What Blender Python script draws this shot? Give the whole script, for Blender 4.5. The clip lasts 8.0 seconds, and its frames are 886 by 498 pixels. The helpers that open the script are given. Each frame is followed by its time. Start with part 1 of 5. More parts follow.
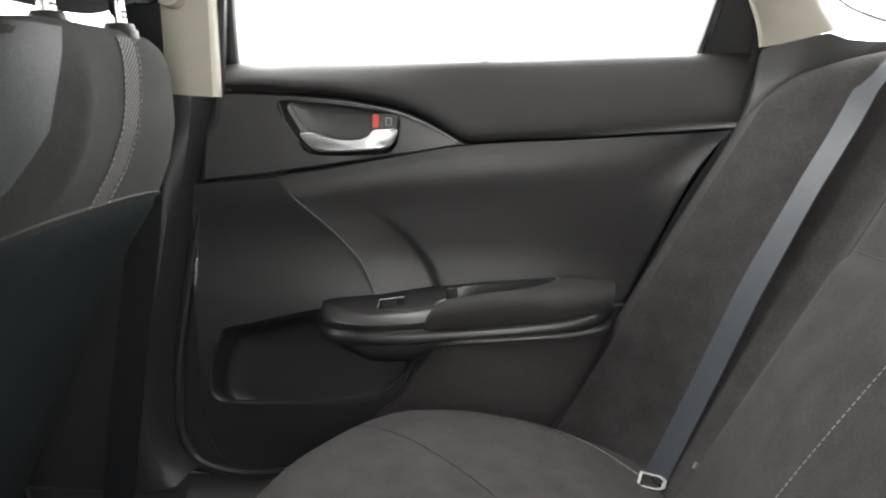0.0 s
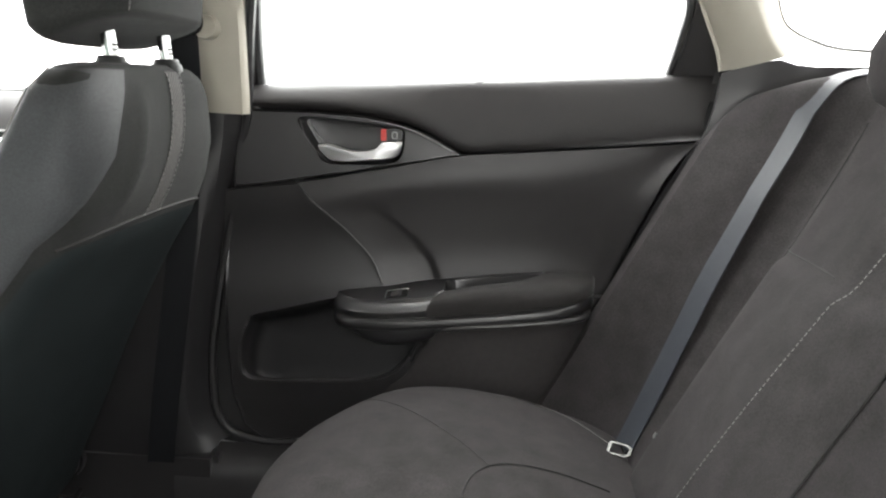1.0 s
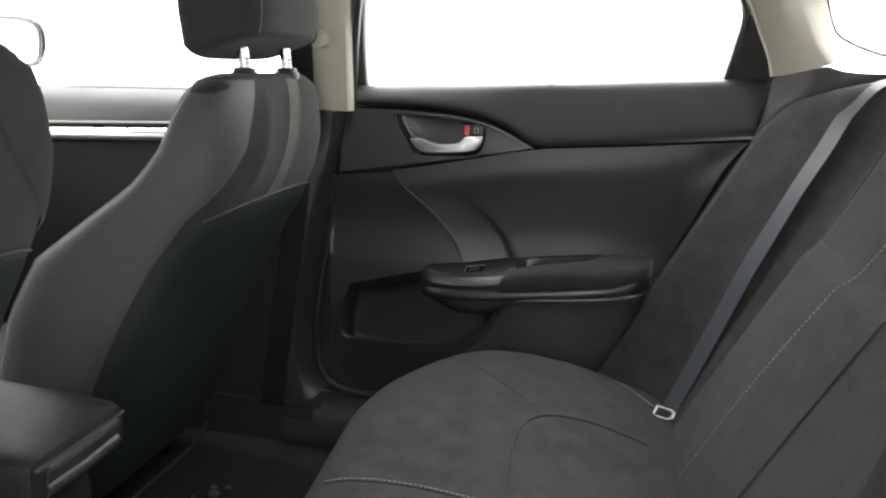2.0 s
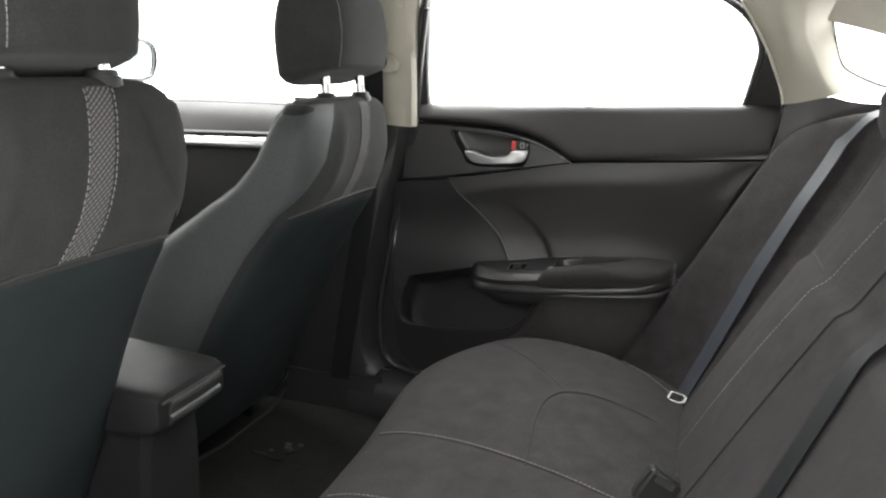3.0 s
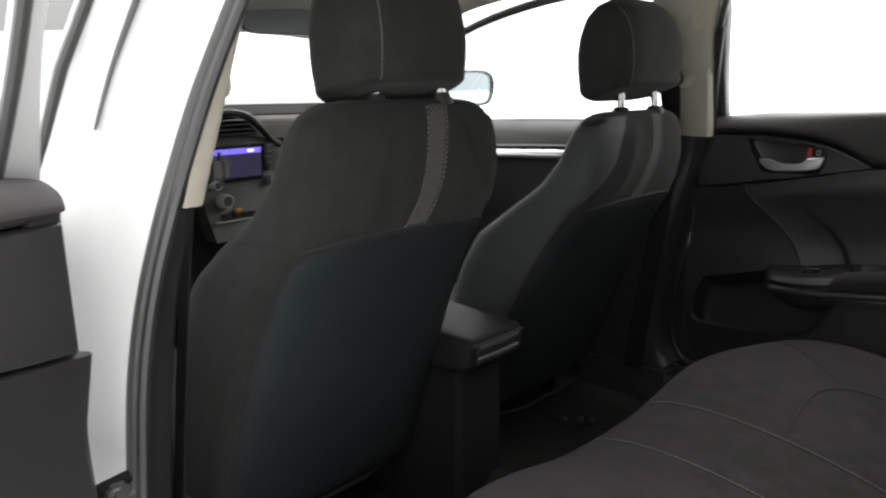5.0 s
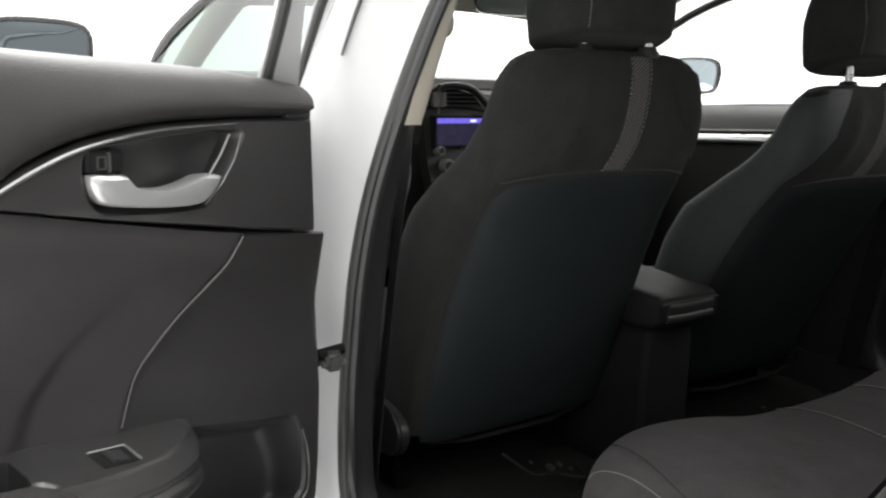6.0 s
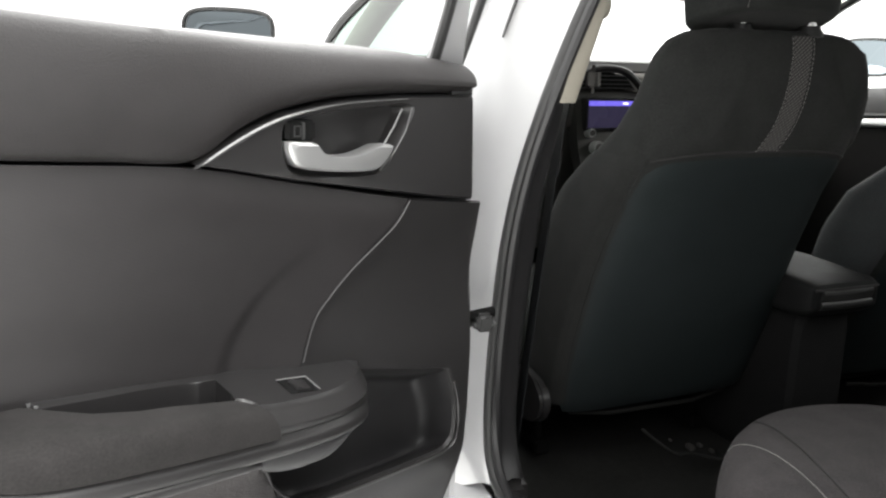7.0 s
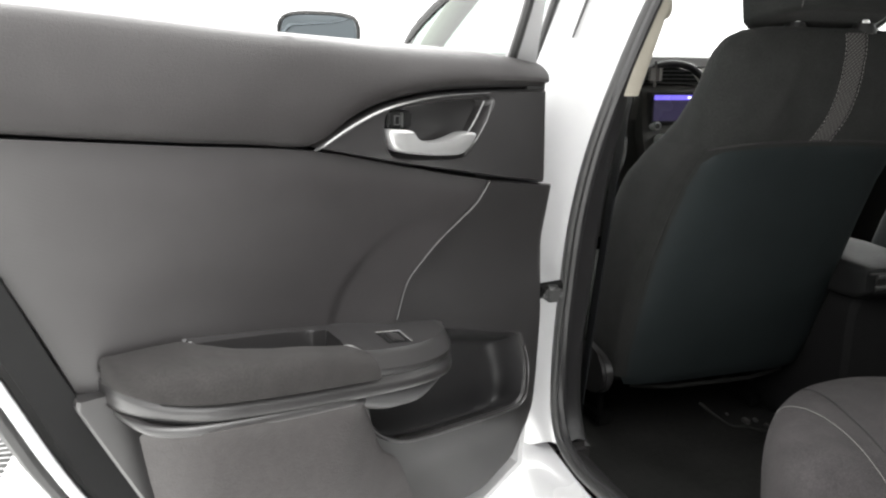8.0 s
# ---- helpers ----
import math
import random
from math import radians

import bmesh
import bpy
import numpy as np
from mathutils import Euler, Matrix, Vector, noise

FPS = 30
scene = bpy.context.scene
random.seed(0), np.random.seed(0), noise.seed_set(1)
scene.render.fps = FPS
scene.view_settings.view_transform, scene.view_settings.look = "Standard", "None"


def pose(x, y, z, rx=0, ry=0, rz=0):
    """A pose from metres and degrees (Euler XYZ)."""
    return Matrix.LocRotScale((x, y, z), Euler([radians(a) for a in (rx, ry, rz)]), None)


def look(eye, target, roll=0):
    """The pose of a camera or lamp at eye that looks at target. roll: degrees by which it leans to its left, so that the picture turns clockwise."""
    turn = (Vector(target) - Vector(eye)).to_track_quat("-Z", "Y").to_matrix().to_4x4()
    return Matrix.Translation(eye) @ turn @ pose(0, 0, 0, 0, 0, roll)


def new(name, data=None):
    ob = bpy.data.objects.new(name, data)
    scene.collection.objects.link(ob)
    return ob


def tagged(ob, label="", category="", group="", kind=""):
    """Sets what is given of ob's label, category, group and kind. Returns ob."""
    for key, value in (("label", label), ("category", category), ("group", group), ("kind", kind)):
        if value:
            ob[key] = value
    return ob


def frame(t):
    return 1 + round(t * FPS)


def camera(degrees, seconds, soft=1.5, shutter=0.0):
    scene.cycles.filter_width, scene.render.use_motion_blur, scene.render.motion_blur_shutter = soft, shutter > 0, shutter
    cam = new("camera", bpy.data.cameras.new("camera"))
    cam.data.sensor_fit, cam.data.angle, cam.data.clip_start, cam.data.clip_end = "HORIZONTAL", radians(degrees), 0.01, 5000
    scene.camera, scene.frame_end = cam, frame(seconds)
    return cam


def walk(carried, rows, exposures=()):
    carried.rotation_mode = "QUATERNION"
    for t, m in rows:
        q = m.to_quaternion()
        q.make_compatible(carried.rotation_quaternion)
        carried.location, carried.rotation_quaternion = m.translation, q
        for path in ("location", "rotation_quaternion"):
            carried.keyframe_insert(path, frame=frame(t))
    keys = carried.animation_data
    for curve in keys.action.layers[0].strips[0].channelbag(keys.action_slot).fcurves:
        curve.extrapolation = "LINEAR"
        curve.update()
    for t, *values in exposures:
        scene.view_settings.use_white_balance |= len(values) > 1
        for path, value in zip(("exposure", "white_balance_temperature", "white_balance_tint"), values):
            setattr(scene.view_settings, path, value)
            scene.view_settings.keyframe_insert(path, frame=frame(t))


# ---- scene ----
cam = camera(59.7, 8.0, soft=2.2, shutter=0.25)
PATH = [
    (0, (0.437, -0.434, 0.955), (0.366, 1.527, 0.566), 1.5),
    (0.5, (0.443, -0.516, 0.987), (0.372, 1.44, 0.574), 1.5),
    (1, (0.483, -0.594, 1.003), (0.355, 1.357, 0.586), 1.4),
    (1.5, (0.511, -0.676, 1.018), (0.257, 1.256, 0.568), 1.4),
    (3, (0.652, -0.99, 1.086), (0.089, 0.872, 0.623), 2.1),
    (3.5, (0.674, -1.064, 1.107), (0.072, 0.785, 0.642), 2.5),
    (4, (0.724, -1.116, 1.125), (-0.061, 0.667, 0.673), 1.6),
    (5.5, (0.92, -1.206, 1.029), (-0.602, 0.03, 0.635), -0.4),
    (6, (0.975, -1.233, 0.983), (-0.697, -0.205, 0.596), 0.9),
    (6.5, (1.011, -1.257, 0.972), (-0.756, -0.408, 0.576), 0.9),
    (7, (1.038, -1.276, 0.974), (-0.789, -0.584, 0.547), 0.9),
    (7.5, (1.087, -1.306, 0.975), (-0.762, -0.684, 0.535), 0.8),
    (8, (1.167, -1.34, 0.974), (-0.71, -0.806, 0.536), 0.5),
]
EXPOSURES = [(0.0, 3.77), (1.0, 3.64), (1.5, 3.3), (3.0, 3.4), (3.5, 2.88), (4.0, 2.6), (5.5, 1.85), (6.5, 1.7), (7.5, 2.12), (8.0, 2.18)]
walk(cam, [(t, look(eye, target, roll)) for t, eye, target, roll in PATH], EXPOSURES)

# ---- light: a white-walled photo booth under a bright diffuse ceiling ----
world = bpy.data.worlds.new("world")
scene.world = world
world.use_nodes = True
wt = world.node_tree
wt.nodes["Background"].inputs["Color"].default_value = (1.0, 0.997, 0.98, 1)
wco = wt.nodes.new("ShaderNodeTexCoord")
wsep = wt.nodes.new("ShaderNodeSeparateXYZ")
wt.links.new(wco.outputs["Generated"], wsep.inputs["Vector"])
wmap = wt.nodes.new("ShaderNodeMapRange")  # white walls, brighter lamps overhead
wmap.inputs["From Min"].default_value, wmap.inputs["From Max"].default_value = 0.15, 0.95
wmap.inputs["To Min"].default_value, wmap.inputs["To Max"].default_value = 0.60, 2.8
wt.links.new(wsep.outputs["Z"], wmap.inputs["Value"])
wdot = wt.nodes.new("ShaderNodeVectorMath")  # the booth is brighter ahead of the car than behind it
wdot.operation = "DOT_PRODUCT"
wdot.inputs[1].default_value = (0.84, -0.54, 0.0)
wt.links.new(wco.outputs["Generated"], wdot.inputs[0])
wside = wt.nodes.new("ShaderNodeMapRange")
wside.interpolation_type = "SMOOTHSTEP"
wside.inputs["From Min"].default_value, wside.inputs["From Max"].default_value = -0.9, 0.9
wside.inputs["To Min"].default_value, wside.inputs["To Max"].default_value = 1.60, 0.60
wt.links.new(wdot.outputs["Value"], wside.inputs["Value"])
wmul = wt.nodes.new("ShaderNodeMath")
wmul.operation = "MULTIPLY"
wt.links.new(wmap.outputs["Result"], wmul.inputs[0])
wt.links.new(wside.outputs["Result"], wmul.inputs[1])
wt.links.new(wmul.outputs["Value"], wt.nodes["Background"].inputs["Strength"])

# ---- materials ----


def mat(name, color, rough=0.5, metal=0.0, spec=0.5, var=0.25, scale=30.0, grain=0.0, grain_scale=900.0, coat=0.0, sheen=0.0, rough_var=0.1):
    """A surface with slow colour and gloss variation and a fine grain bump."""
    m = bpy.data.materials.new(name)
    m.use_nodes = True
    t = m.node_tree
    b = t.nodes["Principled BSDF"]
    b.inputs["Metallic"].default_value = metal
    b.inputs["Specular IOR Level"].default_value = spec
    b.inputs["Coat Weight"].default_value = coat
    b.inputs["Coat Roughness"].default_value = 0.05
    b.inputs["Sheen Weight"].default_value = sheen
    b.inputs["Sheen Roughness"].default_value = 0.4
    co = t.nodes.new("ShaderNodeTexCoord")
    n1 = t.nodes.new("ShaderNodeTexNoise")
    n1.inputs["Scale"].default_value = scale
    n1.inputs["Detail"].default_value = 6
    t.links.new(co.outputs["Object"], n1.inputs["Vector"])
    n2 = t.nodes.new("ShaderNodeTexNoise")
    n2.inputs["Scale"].default_value = scale * 0.15
    n2.inputs["Detail"].default_value = 3
    t.links.new(co.outputs["Object"], n2.inputs["Vector"])
    avg = t.nodes.new("ShaderNodeMath")
    avg.operation = "ADD"
    t.links.new(n1.outputs["Fac"], avg.inputs[0])
    t.links.new(n2.outputs["Fac"], avg.inputs[1])
    ramp = t.nodes.new("ShaderNodeMapRange")
    ramp.inputs["From Min"].default_value, ramp.inputs["From Max"].default_value = 0.6, 1.4
    ramp.inputs["To Min"].default_value, ramp.inputs["To Max"].default_value = 1 - var, 1 + var
    t.links.new(avg.outputs[0], ramp.inputs["Value"])
    mul = t.nodes.new("ShaderNodeVectorMath")
    mul.operation = "SCALE"
    mul.inputs[0].default_value = color
    t.links.new(ramp.outputs["Result"], mul.inputs["Scale"])
    t.links.new(mul.outputs["Vector"], b.inputs["Base Color"])
    rr = t.nodes.new("ShaderNodeMapRange")
    rr.inputs["From Min"].default_value, rr.inputs["From Max"].default_value = 0.3, 0.7
    rr.inputs["To Min"].default_value, rr.inputs["To Max"].default_value = max(0.02, rough - rough_var), min(1, rough + rough_var)
    t.links.new(n2.outputs["Fac"], rr.inputs["Value"])
    t.links.new(rr.outputs["Result"], b.inputs["Roughness"])
    if grain:
        n3 = t.nodes.new("ShaderNodeTexNoise")
        n3.inputs["Scale"].default_value = grain_scale
        n3.inputs["Detail"].default_value = 4
        t.links.new(co.outputs["Object"], n3.inputs["Vector"])
        bump = t.nodes.new("ShaderNodeBump")
        bump.inputs["Strength"].default_value = grain
        bump.inputs["Distance"].default_value = 0.0008
        t.links.new(n3.outputs["Fac"], bump.inputs["Height"])
        t.links.new(bump.outputs["Normal"], b.inputs["Normal"])
    return m


def dimpled(m, scale=420.0, strength=0.35, dist=0.0006):
    """Adds a regular small diamond emboss to a material's relief."""
    t = m.node_tree
    b = t.nodes["Principled BSDF"]
    co = t.nodes.new("ShaderNodeTexCoord")
    mp = t.nodes.new("ShaderNodeMapping")
    mp.inputs["Rotation"].default_value = (0, radians(45), 0)
    t.links.new(co.outputs["Object"], mp.inputs["Vector"])
    ch = t.nodes.new("ShaderNodeTexVoronoi")
    ch.inputs["Scale"].default_value = scale
    ch.inputs["Randomness"].default_value = 0.0
    t.links.new(mp.outputs["Vector"], ch.inputs["Vector"])
    bump = t.nodes.new("ShaderNodeBump")
    bump.inputs["Strength"].default_value = strength
    bump.inputs["Distance"].default_value = dist
    t.links.new(ch.outputs["Distance"], bump.inputs["Height"])
    old = b.inputs["Normal"].links
    if old:
        t.links.new(old[0].from_socket, bump.inputs["Normal"])
    t.links.new(bump.outputs["Normal"], b.inputs["Normal"])
    return m


def flecked(m, scale=430.0, amount=0.20):
    """Adds the fine two-tone yarn of a woven cloth to a material's colour."""
    t = m.node_tree
    b = t.nodes["Principled BSDF"]
    old = b.inputs["Base Color"].links[0].from_socket
    co = t.nodes.new("ShaderNodeTexCoord")
    n = t.nodes.new("ShaderNodeTexNoise")
    n.inputs["Scale"].default_value = scale
    n.inputs["Detail"].default_value = 2
    t.links.new(co.outputs["Object"], n.inputs["Vector"])
    mr = t.nodes.new("ShaderNodeMapRange")
    mr.inputs["From Min"].default_value, mr.inputs["From Max"].default_value = 0.3, 0.7
    mr.inputs["To Min"].default_value, mr.inputs["To Max"].default_value = 1 - amount, 1 + amount
    t.links.new(n.outputs["Fac"], mr.inputs["Value"])
    mul = t.nodes.new("ShaderNodeVectorMath")
    mul.operation = "SCALE"
    t.links.new(old, mul.inputs[0])
    t.links.new(mr.outputs["Result"], mul.inputs["Scale"])
    t.links.new(mul.outputs["Vector"], b.inputs["Base Color"])
    return m


def woven(name, dark, light, scale):
    """Diagonal two-tone weave for the seat's accent band."""
    m = mat(name, light, rough=0.85, spec=0.1, var=0.15, scale=60, grain=0.3, grain_scale=1500)
    t = m.node_tree
    b = t.nodes["Principled BSDF"]
    co = t.nodes.new("ShaderNodeTexCoord")
    mp = t.nodes.new("ShaderNodeMapping")
    mp.inputs["Rotation"].default_value = (radians(-35), 0, 0)
    t.links.new(co.outputs["Object"], mp.inputs["Vector"])
    w = t.nodes.new("ShaderNodeTexWave")
    w.bands_direction = "Z"
    w.inputs["Scale"].default_value = scale
    w.inputs["Distortion"].default_value = 0.6
    w.inputs["Detail Scale"].default_value = 8
    t.links.new(mp.outputs["Vector"], w.inputs["Vector"])
    w2 = t.nodes.new("ShaderNodeTexWave")
    w2.bands_direction = "Y"
    w2.inputs["Scale"].default_value = scale * 0.7
    t.links.new(mp.outputs["Vector"], w2.inputs["Vector"])
    mx = t.nodes.new("ShaderNodeMath")
    mx.operation = "MULTIPLY"
    t.links.new(w.outputs["Fac"], mx.inputs[0])
    mr = t.nodes.new("ShaderNodeMapRange")
    mr.inputs["To Min"].default_value = 0.55
    t.links.new(w2.outputs["Fac"], mr.inputs["Value"])
    t.links.new(mr.outputs["Result"], mx.inputs[1])
    mix = t.nodes.new("ShaderNodeMix")
    mix.data_type = "RGBA"
    mix.inputs["A"].default_value = (*dark, 1)
    mix.inputs["B"].default_value = (*light, 1)
    t.links.new(mx.outputs[0], mix.inputs["Factor"])
    t.links.new(mix.outputs["Result"], b.inputs["Base Color"])
    return m


def clear_glass(name, tint):
    """Thin pane: see-through with a Fresnel gloss."""
    m = bpy.data.materials.new(name)
    m.use_nodes = True
    t = m.node_tree
    t.nodes.remove(t.nodes["Principled BSDF"])
    tr = t.nodes.new("ShaderNodeBsdfTransparent")
    tr.inputs["Color"].default_value = (*tint, 1)
    gl = t.nodes.new("ShaderNodeBsdfGlossy")
    gl.inputs["Roughness"].default_value = 0.02
    lw = t.nodes.new("ShaderNodeLayerWeight")
    pw = t.nodes.new("ShaderNodeMath")
    pw.operation = "POWER"
    pw.inputs[1].default_value = 4.5
    t.links.new(lw.outputs["Facing"], pw.inputs[0])
    fr = t.nodes.new("ShaderNodeMapRange")
    fr.inputs["To Min"].default_value, fr.inputs["To Max"].default_value = 0.04, 0.4
    t.links.new(pw.outputs[0], fr.inputs["Value"])
    mx = t.nodes.new("ShaderNodeMixShader")
    t.links.new(fr.outputs["Result"], mx.inputs["Fac"])
    t.links.new(tr.outputs["BSDF"], mx.inputs[1])
    t.links.new(gl.outputs["BSDF"], mx.inputs[2])
    t.links.new(mx.outputs["Shader"], t.nodes["Material Output"].inputs["Surface"])
    return m


def screen_glow(name, color, strength):
    m = mat(name, (0.02, 0.02, 0.02), rough=0.2)
    b = m.node_tree.nodes["Principled BSDF"]
    b.inputs["Emission Color"].default_value = (*color, 1)
    b.inputs["Emission Strength"].default_value = strength
    return m


PLASTIC = mat("grained_black_plastic", (0.0182, 0.0174, 0.0177), rough=0.35, spec=0.60, var=0.12, rough_var=0.04, grain=0.14, grain_scale=700)
PLASTIC_SOFT = mat("soft_touch_black_vinyl", (0.0165, 0.0151, 0.0153), rough=0.50, spec=0.32, var=0.14, grain=0.6, grain_scale=560)
PLASTIC_EMBOSS = dimpled(mat("embossed_black_vinyl", (0.0190, 0.0175, 0.0180), rough=0.42, spec=0.45, var=0.14, rough_var=0.03), strength=0.22)
LEDGE = mat("flocked_dark_trim", (0.027, 0.0245, 0.0245), rough=0.60, spec=0.35, var=0.30, scale=90, grain=0.9, grain_scale=420)
PLASTIC_SMOOTH = mat("smooth_black_plastic", (0.008, 0.008, 0.008), rough=0.25, var=0.1)
CLOTH = flecked(mat("charcoal_seat_cloth", (0.0198, 0.0202, 0.0196), spec=0.06, rough=0.85, var=0.22, scale=25, grain=0.7, grain_scale=1300, sheen=0.05))
CLOTH_REAR = flecked(mat("charcoal_bench_cloth", (0.0290, 0.0268, 0.0274), spec=0.06, rough=0.85, var=0.32, scale=25, grain=0.8, grain_scale=1000, sheen=0.02))
# Paler seat cloth: light falling on the passenger's inner side is in the colour.
CLOTH_LIT_SIDE = flecked(mat("lit_seat_side_cloth", (0.0315, 0.0335, 0.0355), rough=0.7, spec=0.25, var=0.15, scale=20, grain=0.5, grain_scale=1200, sheen=0.05))
LID_VINYL = mat("black_lid_vinyl", (0.0078, 0.0080, 0.0082), rough=0.62, spec=0.12, var=0.15, grain=0.5, grain_scale=500)
BACK_VINYL = mat("blue_black_seat_back_vinyl", (0.0130, 0.0165, 0.0173), spec=0.15, rough=0.6, var=0.15, scale=18, grain=0.5, grain_scale=500)
BAND = woven("grey_woven_band", (0.022, 0.0215, 0.021), (0.125, 0.12, 0.117), 68)
THREAD = mat("light_grey_thread", (0.17, 0.165, 0.16), rough=0.8, scale=200)
THREAD_DARK = mat("dark_seam", (0.011, 0.0105, 0.0105), rough=0.9)
LEDGE_GREY = mat("grey_ledge_trim", (0.21, 0.205, 0.19), rough=0.75, var=0.08, grain=0.3, grain_scale=800)
BEIGE = mat("beige_pillar_plastic", (0.255, 0.236, 0.198), rough=0.6, var=0.06, grain=0.25, grain_scale=700)
HEADLINER = mat("beige_headliner_felt", (0.24, 0.222, 0.19), rough=0.95, var=0.08, grain=0.5, grain_scale=900)
PAINT = mat("white_car_paint", (0.41, 0.41, 0.415), rough=0.22, var=0.02, coat=0.8)
RUBBER = mat("black_rubber_seal", (0.019, 0.019, 0.019), rough=0.5, var=0.15)
CARPET_RUBBER = mat("matt_black_edge_rubber", (0.0065, 0.0065, 0.0067), rough=0.75, spec=0.12, var=0.2)
CARPET = mat("black_carpet", (0.011, 0.011, 0.0105), spec=0.1, rough=1.0, var=0.4, scale=80, grain=1.0, grain_scale=500)
SATIN = mat("satin_silver_plastic", (0.43, 0.43, 0.43), rough=0.34, metal=0.7, var=0.03)
RIB_GREY = mat("dull_silver_plastic", (0.16, 0.16, 0.16), rough=0.35, metal=0.6, var=0.03)
DARK_STEEL = mat("blackened_steel", (0.004, 0.004, 0.004), spec=0.1, rough=0.8, metal=0.0, var=0.3)
PAD_CLOTH = flecked(mat("dark_armrest_cloth", (0.0188, 0.0176, 0.0173), spec=0.15, rough=0.85, var=0.25, scale=40, grain=0.7, grain_scale=1300, sheen=0.05))
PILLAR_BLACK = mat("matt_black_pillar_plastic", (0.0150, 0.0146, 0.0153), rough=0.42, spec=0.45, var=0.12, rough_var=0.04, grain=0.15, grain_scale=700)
TONGUE_STEEL = mat("brushed_tongue_steel", (0.06, 0.06, 0.058), rough=0.35, metal=0.8, var=0.05)
CHROME = mat("polished_steel", (0.42, 0.42, 0.415), rough=0.15, metal=1.0, var=0.05)
TAN_PLUG = mat("tan_plug_plastic", (0.022, 0.021, 0.020), rough=0.5, var=0.3)
STEEL = mat("dull_steel_bracket", (0.10, 0.10, 0.10), rough=0.45, metal=0.8, var=0.3)
WEB_GREY = dimpled(mat("grey_belt_webbing", (0.026, 0.029, 0.035), spec=0.2, rough=0.5, var=0.1, grain=0.3, grain_scale=1500), 700, 0.4)
WEB_BLACK = dimpled(mat("black_belt_webbing", (0.0065, 0.007, 0.008), spec=0.12, rough=0.6, var=0.1, grain=0.3, grain_scale=1500), 700, 0.4)
RED = mat("red_lock_flag", (0.5, 0.03, 0.02), rough=0.4, var=0.05)
WHITE_MARK = mat("white_print", (0.35, 0.35, 0.35), rough=0.6, var=0.05)
DASH_DARK = mat("dark_dash_plastic", (0.040, 0.038, 0.036), rough=0.55, var=0.1, grain=0.4, grain_scale=500)
DASH_MID = mat("mid_dash_plastic", (0.09, 0.085, 0.08), rough=0.6, var=0.1, grain=0.4, grain_scale=500)
KNOB_GREY = mat("bright_knob_plastic", (0.45, 0.45, 0.45), rough=0.35, metal=0.3, var=0.05)
BUCKLE_GREY = mat("dark_grey_buckle_plastic", (0.018, 0.018, 0.018), rough=0.5, spec=0.3, var=0.15, grain=0.3, grain_scale=600)
DASH_GREY = mat("grey_dash_plastic", (0.20, 0.19, 0.175), rough=0.6, var=0.1, grain=0.4, grain_scale=500)
GLASS = clear_glass("clear_window_glass", (0.96, 0.98, 0.97))
GLASS_GREEN = clear_glass("green_tinted_glass", (0.20, 0.255, 0.23))
MIRROR = mat("mirror_glass", (0.42, 0.48, 0.52), rough=0.03, metal=1.0, var=0.0, rough_var=0.0)
# Same bluish mirror glass, darkened in colour for the dim view it reflects.
MIRROR_DIM_REFLECTION = mat("mirror_glass_dim_reflection", (0.15, 0.172, 0.185), rough=0.04, metal=1.0, var=0.0, rough_var=0.0)
SCREEN = screen_glow("purple_radio_screen", (0.085, 0.07, 0.17), 0.075)
SCREEN_BAR = screen_glow("blue_screen_bar", (0.14, 0.11, 0.62), 0.42)
SCREEN_TEXT = screen_glow("pale_screen_print", (0.75, 0.72, 1.0), 0.6)
FLOOR_WHITE = mat("white_booth_floor", (0.62, 0.62, 0.61), rough=0.6, var=0.05, scale=3)

# ---- mesh tools ----
XF = Matrix.Identity(4)


def link(name, bm, material, smooth=True):
    me = bpy.data.meshes.new(name)
    bmesh.ops.remove_doubles(bm, verts=bm.verts, dist=0.00005)
    bmesh.ops.recalc_face_normals(bm, faces=bm.faces)
    bm.transform(XF)
    if XF.determinant() < 0:
        bmesh.ops.reverse_faces(bm, faces=bm.faces)
    bm.to_mesh(me)
    bm.free()
    if smooth:
        me.shade_smooth()
        me.set_sharp_from_angle(angle=radians(38))
    me.materials.append(material)
    return new(name, me)


def thing(name, at, label, category, group="", kind=""):
    ob = new(name)
    ob.empty_display_size = 0.05
    ob.matrix_basis = Matrix.Translation(XF @ Vector(at))
    return tagged(ob, label, category, group, kind)


def part(name, bm, material, parent, label="", smooth=True):
    ob = link(name, bm, material, smooth)
    ob.parent = parent
    if parent.type == "EMPTY":
        ob.matrix_parent_inverse = parent.matrix_basis.inverted()
    return tagged(ob, label) if label else ob


def whole(name, bm, material, label, category, kind="", smooth=True, group=""):
    return tagged(link(name, bm, material, smooth), label, category, group, kind)


def ease(v):
    v = min(1.0, max(0.0, v))
    return v * v * (3 - 2 * v)


def spline(pts, per=8, closed=False):
    """Catmull-Rom points through pts."""
    p = [Vector(q) for q in pts]
    n, out = len(p), []
    for i in range(n if closed else n - 1):
        a, b, c, d = (p[(i + k) % n] if closed else p[min(max(i + k, 0), n - 1)] for k in (-1, 0, 1, 2))
        for j in range(per):
            t = j / per
            out.append(0.5 * ((2 * b) + (c - a) * t + (2 * a - 5 * b + 4 * c - d) * t * t + (3 * b - a - 3 * c + d) * t ** 3))
    if not closed:
        out.append(p[-1])
    return out


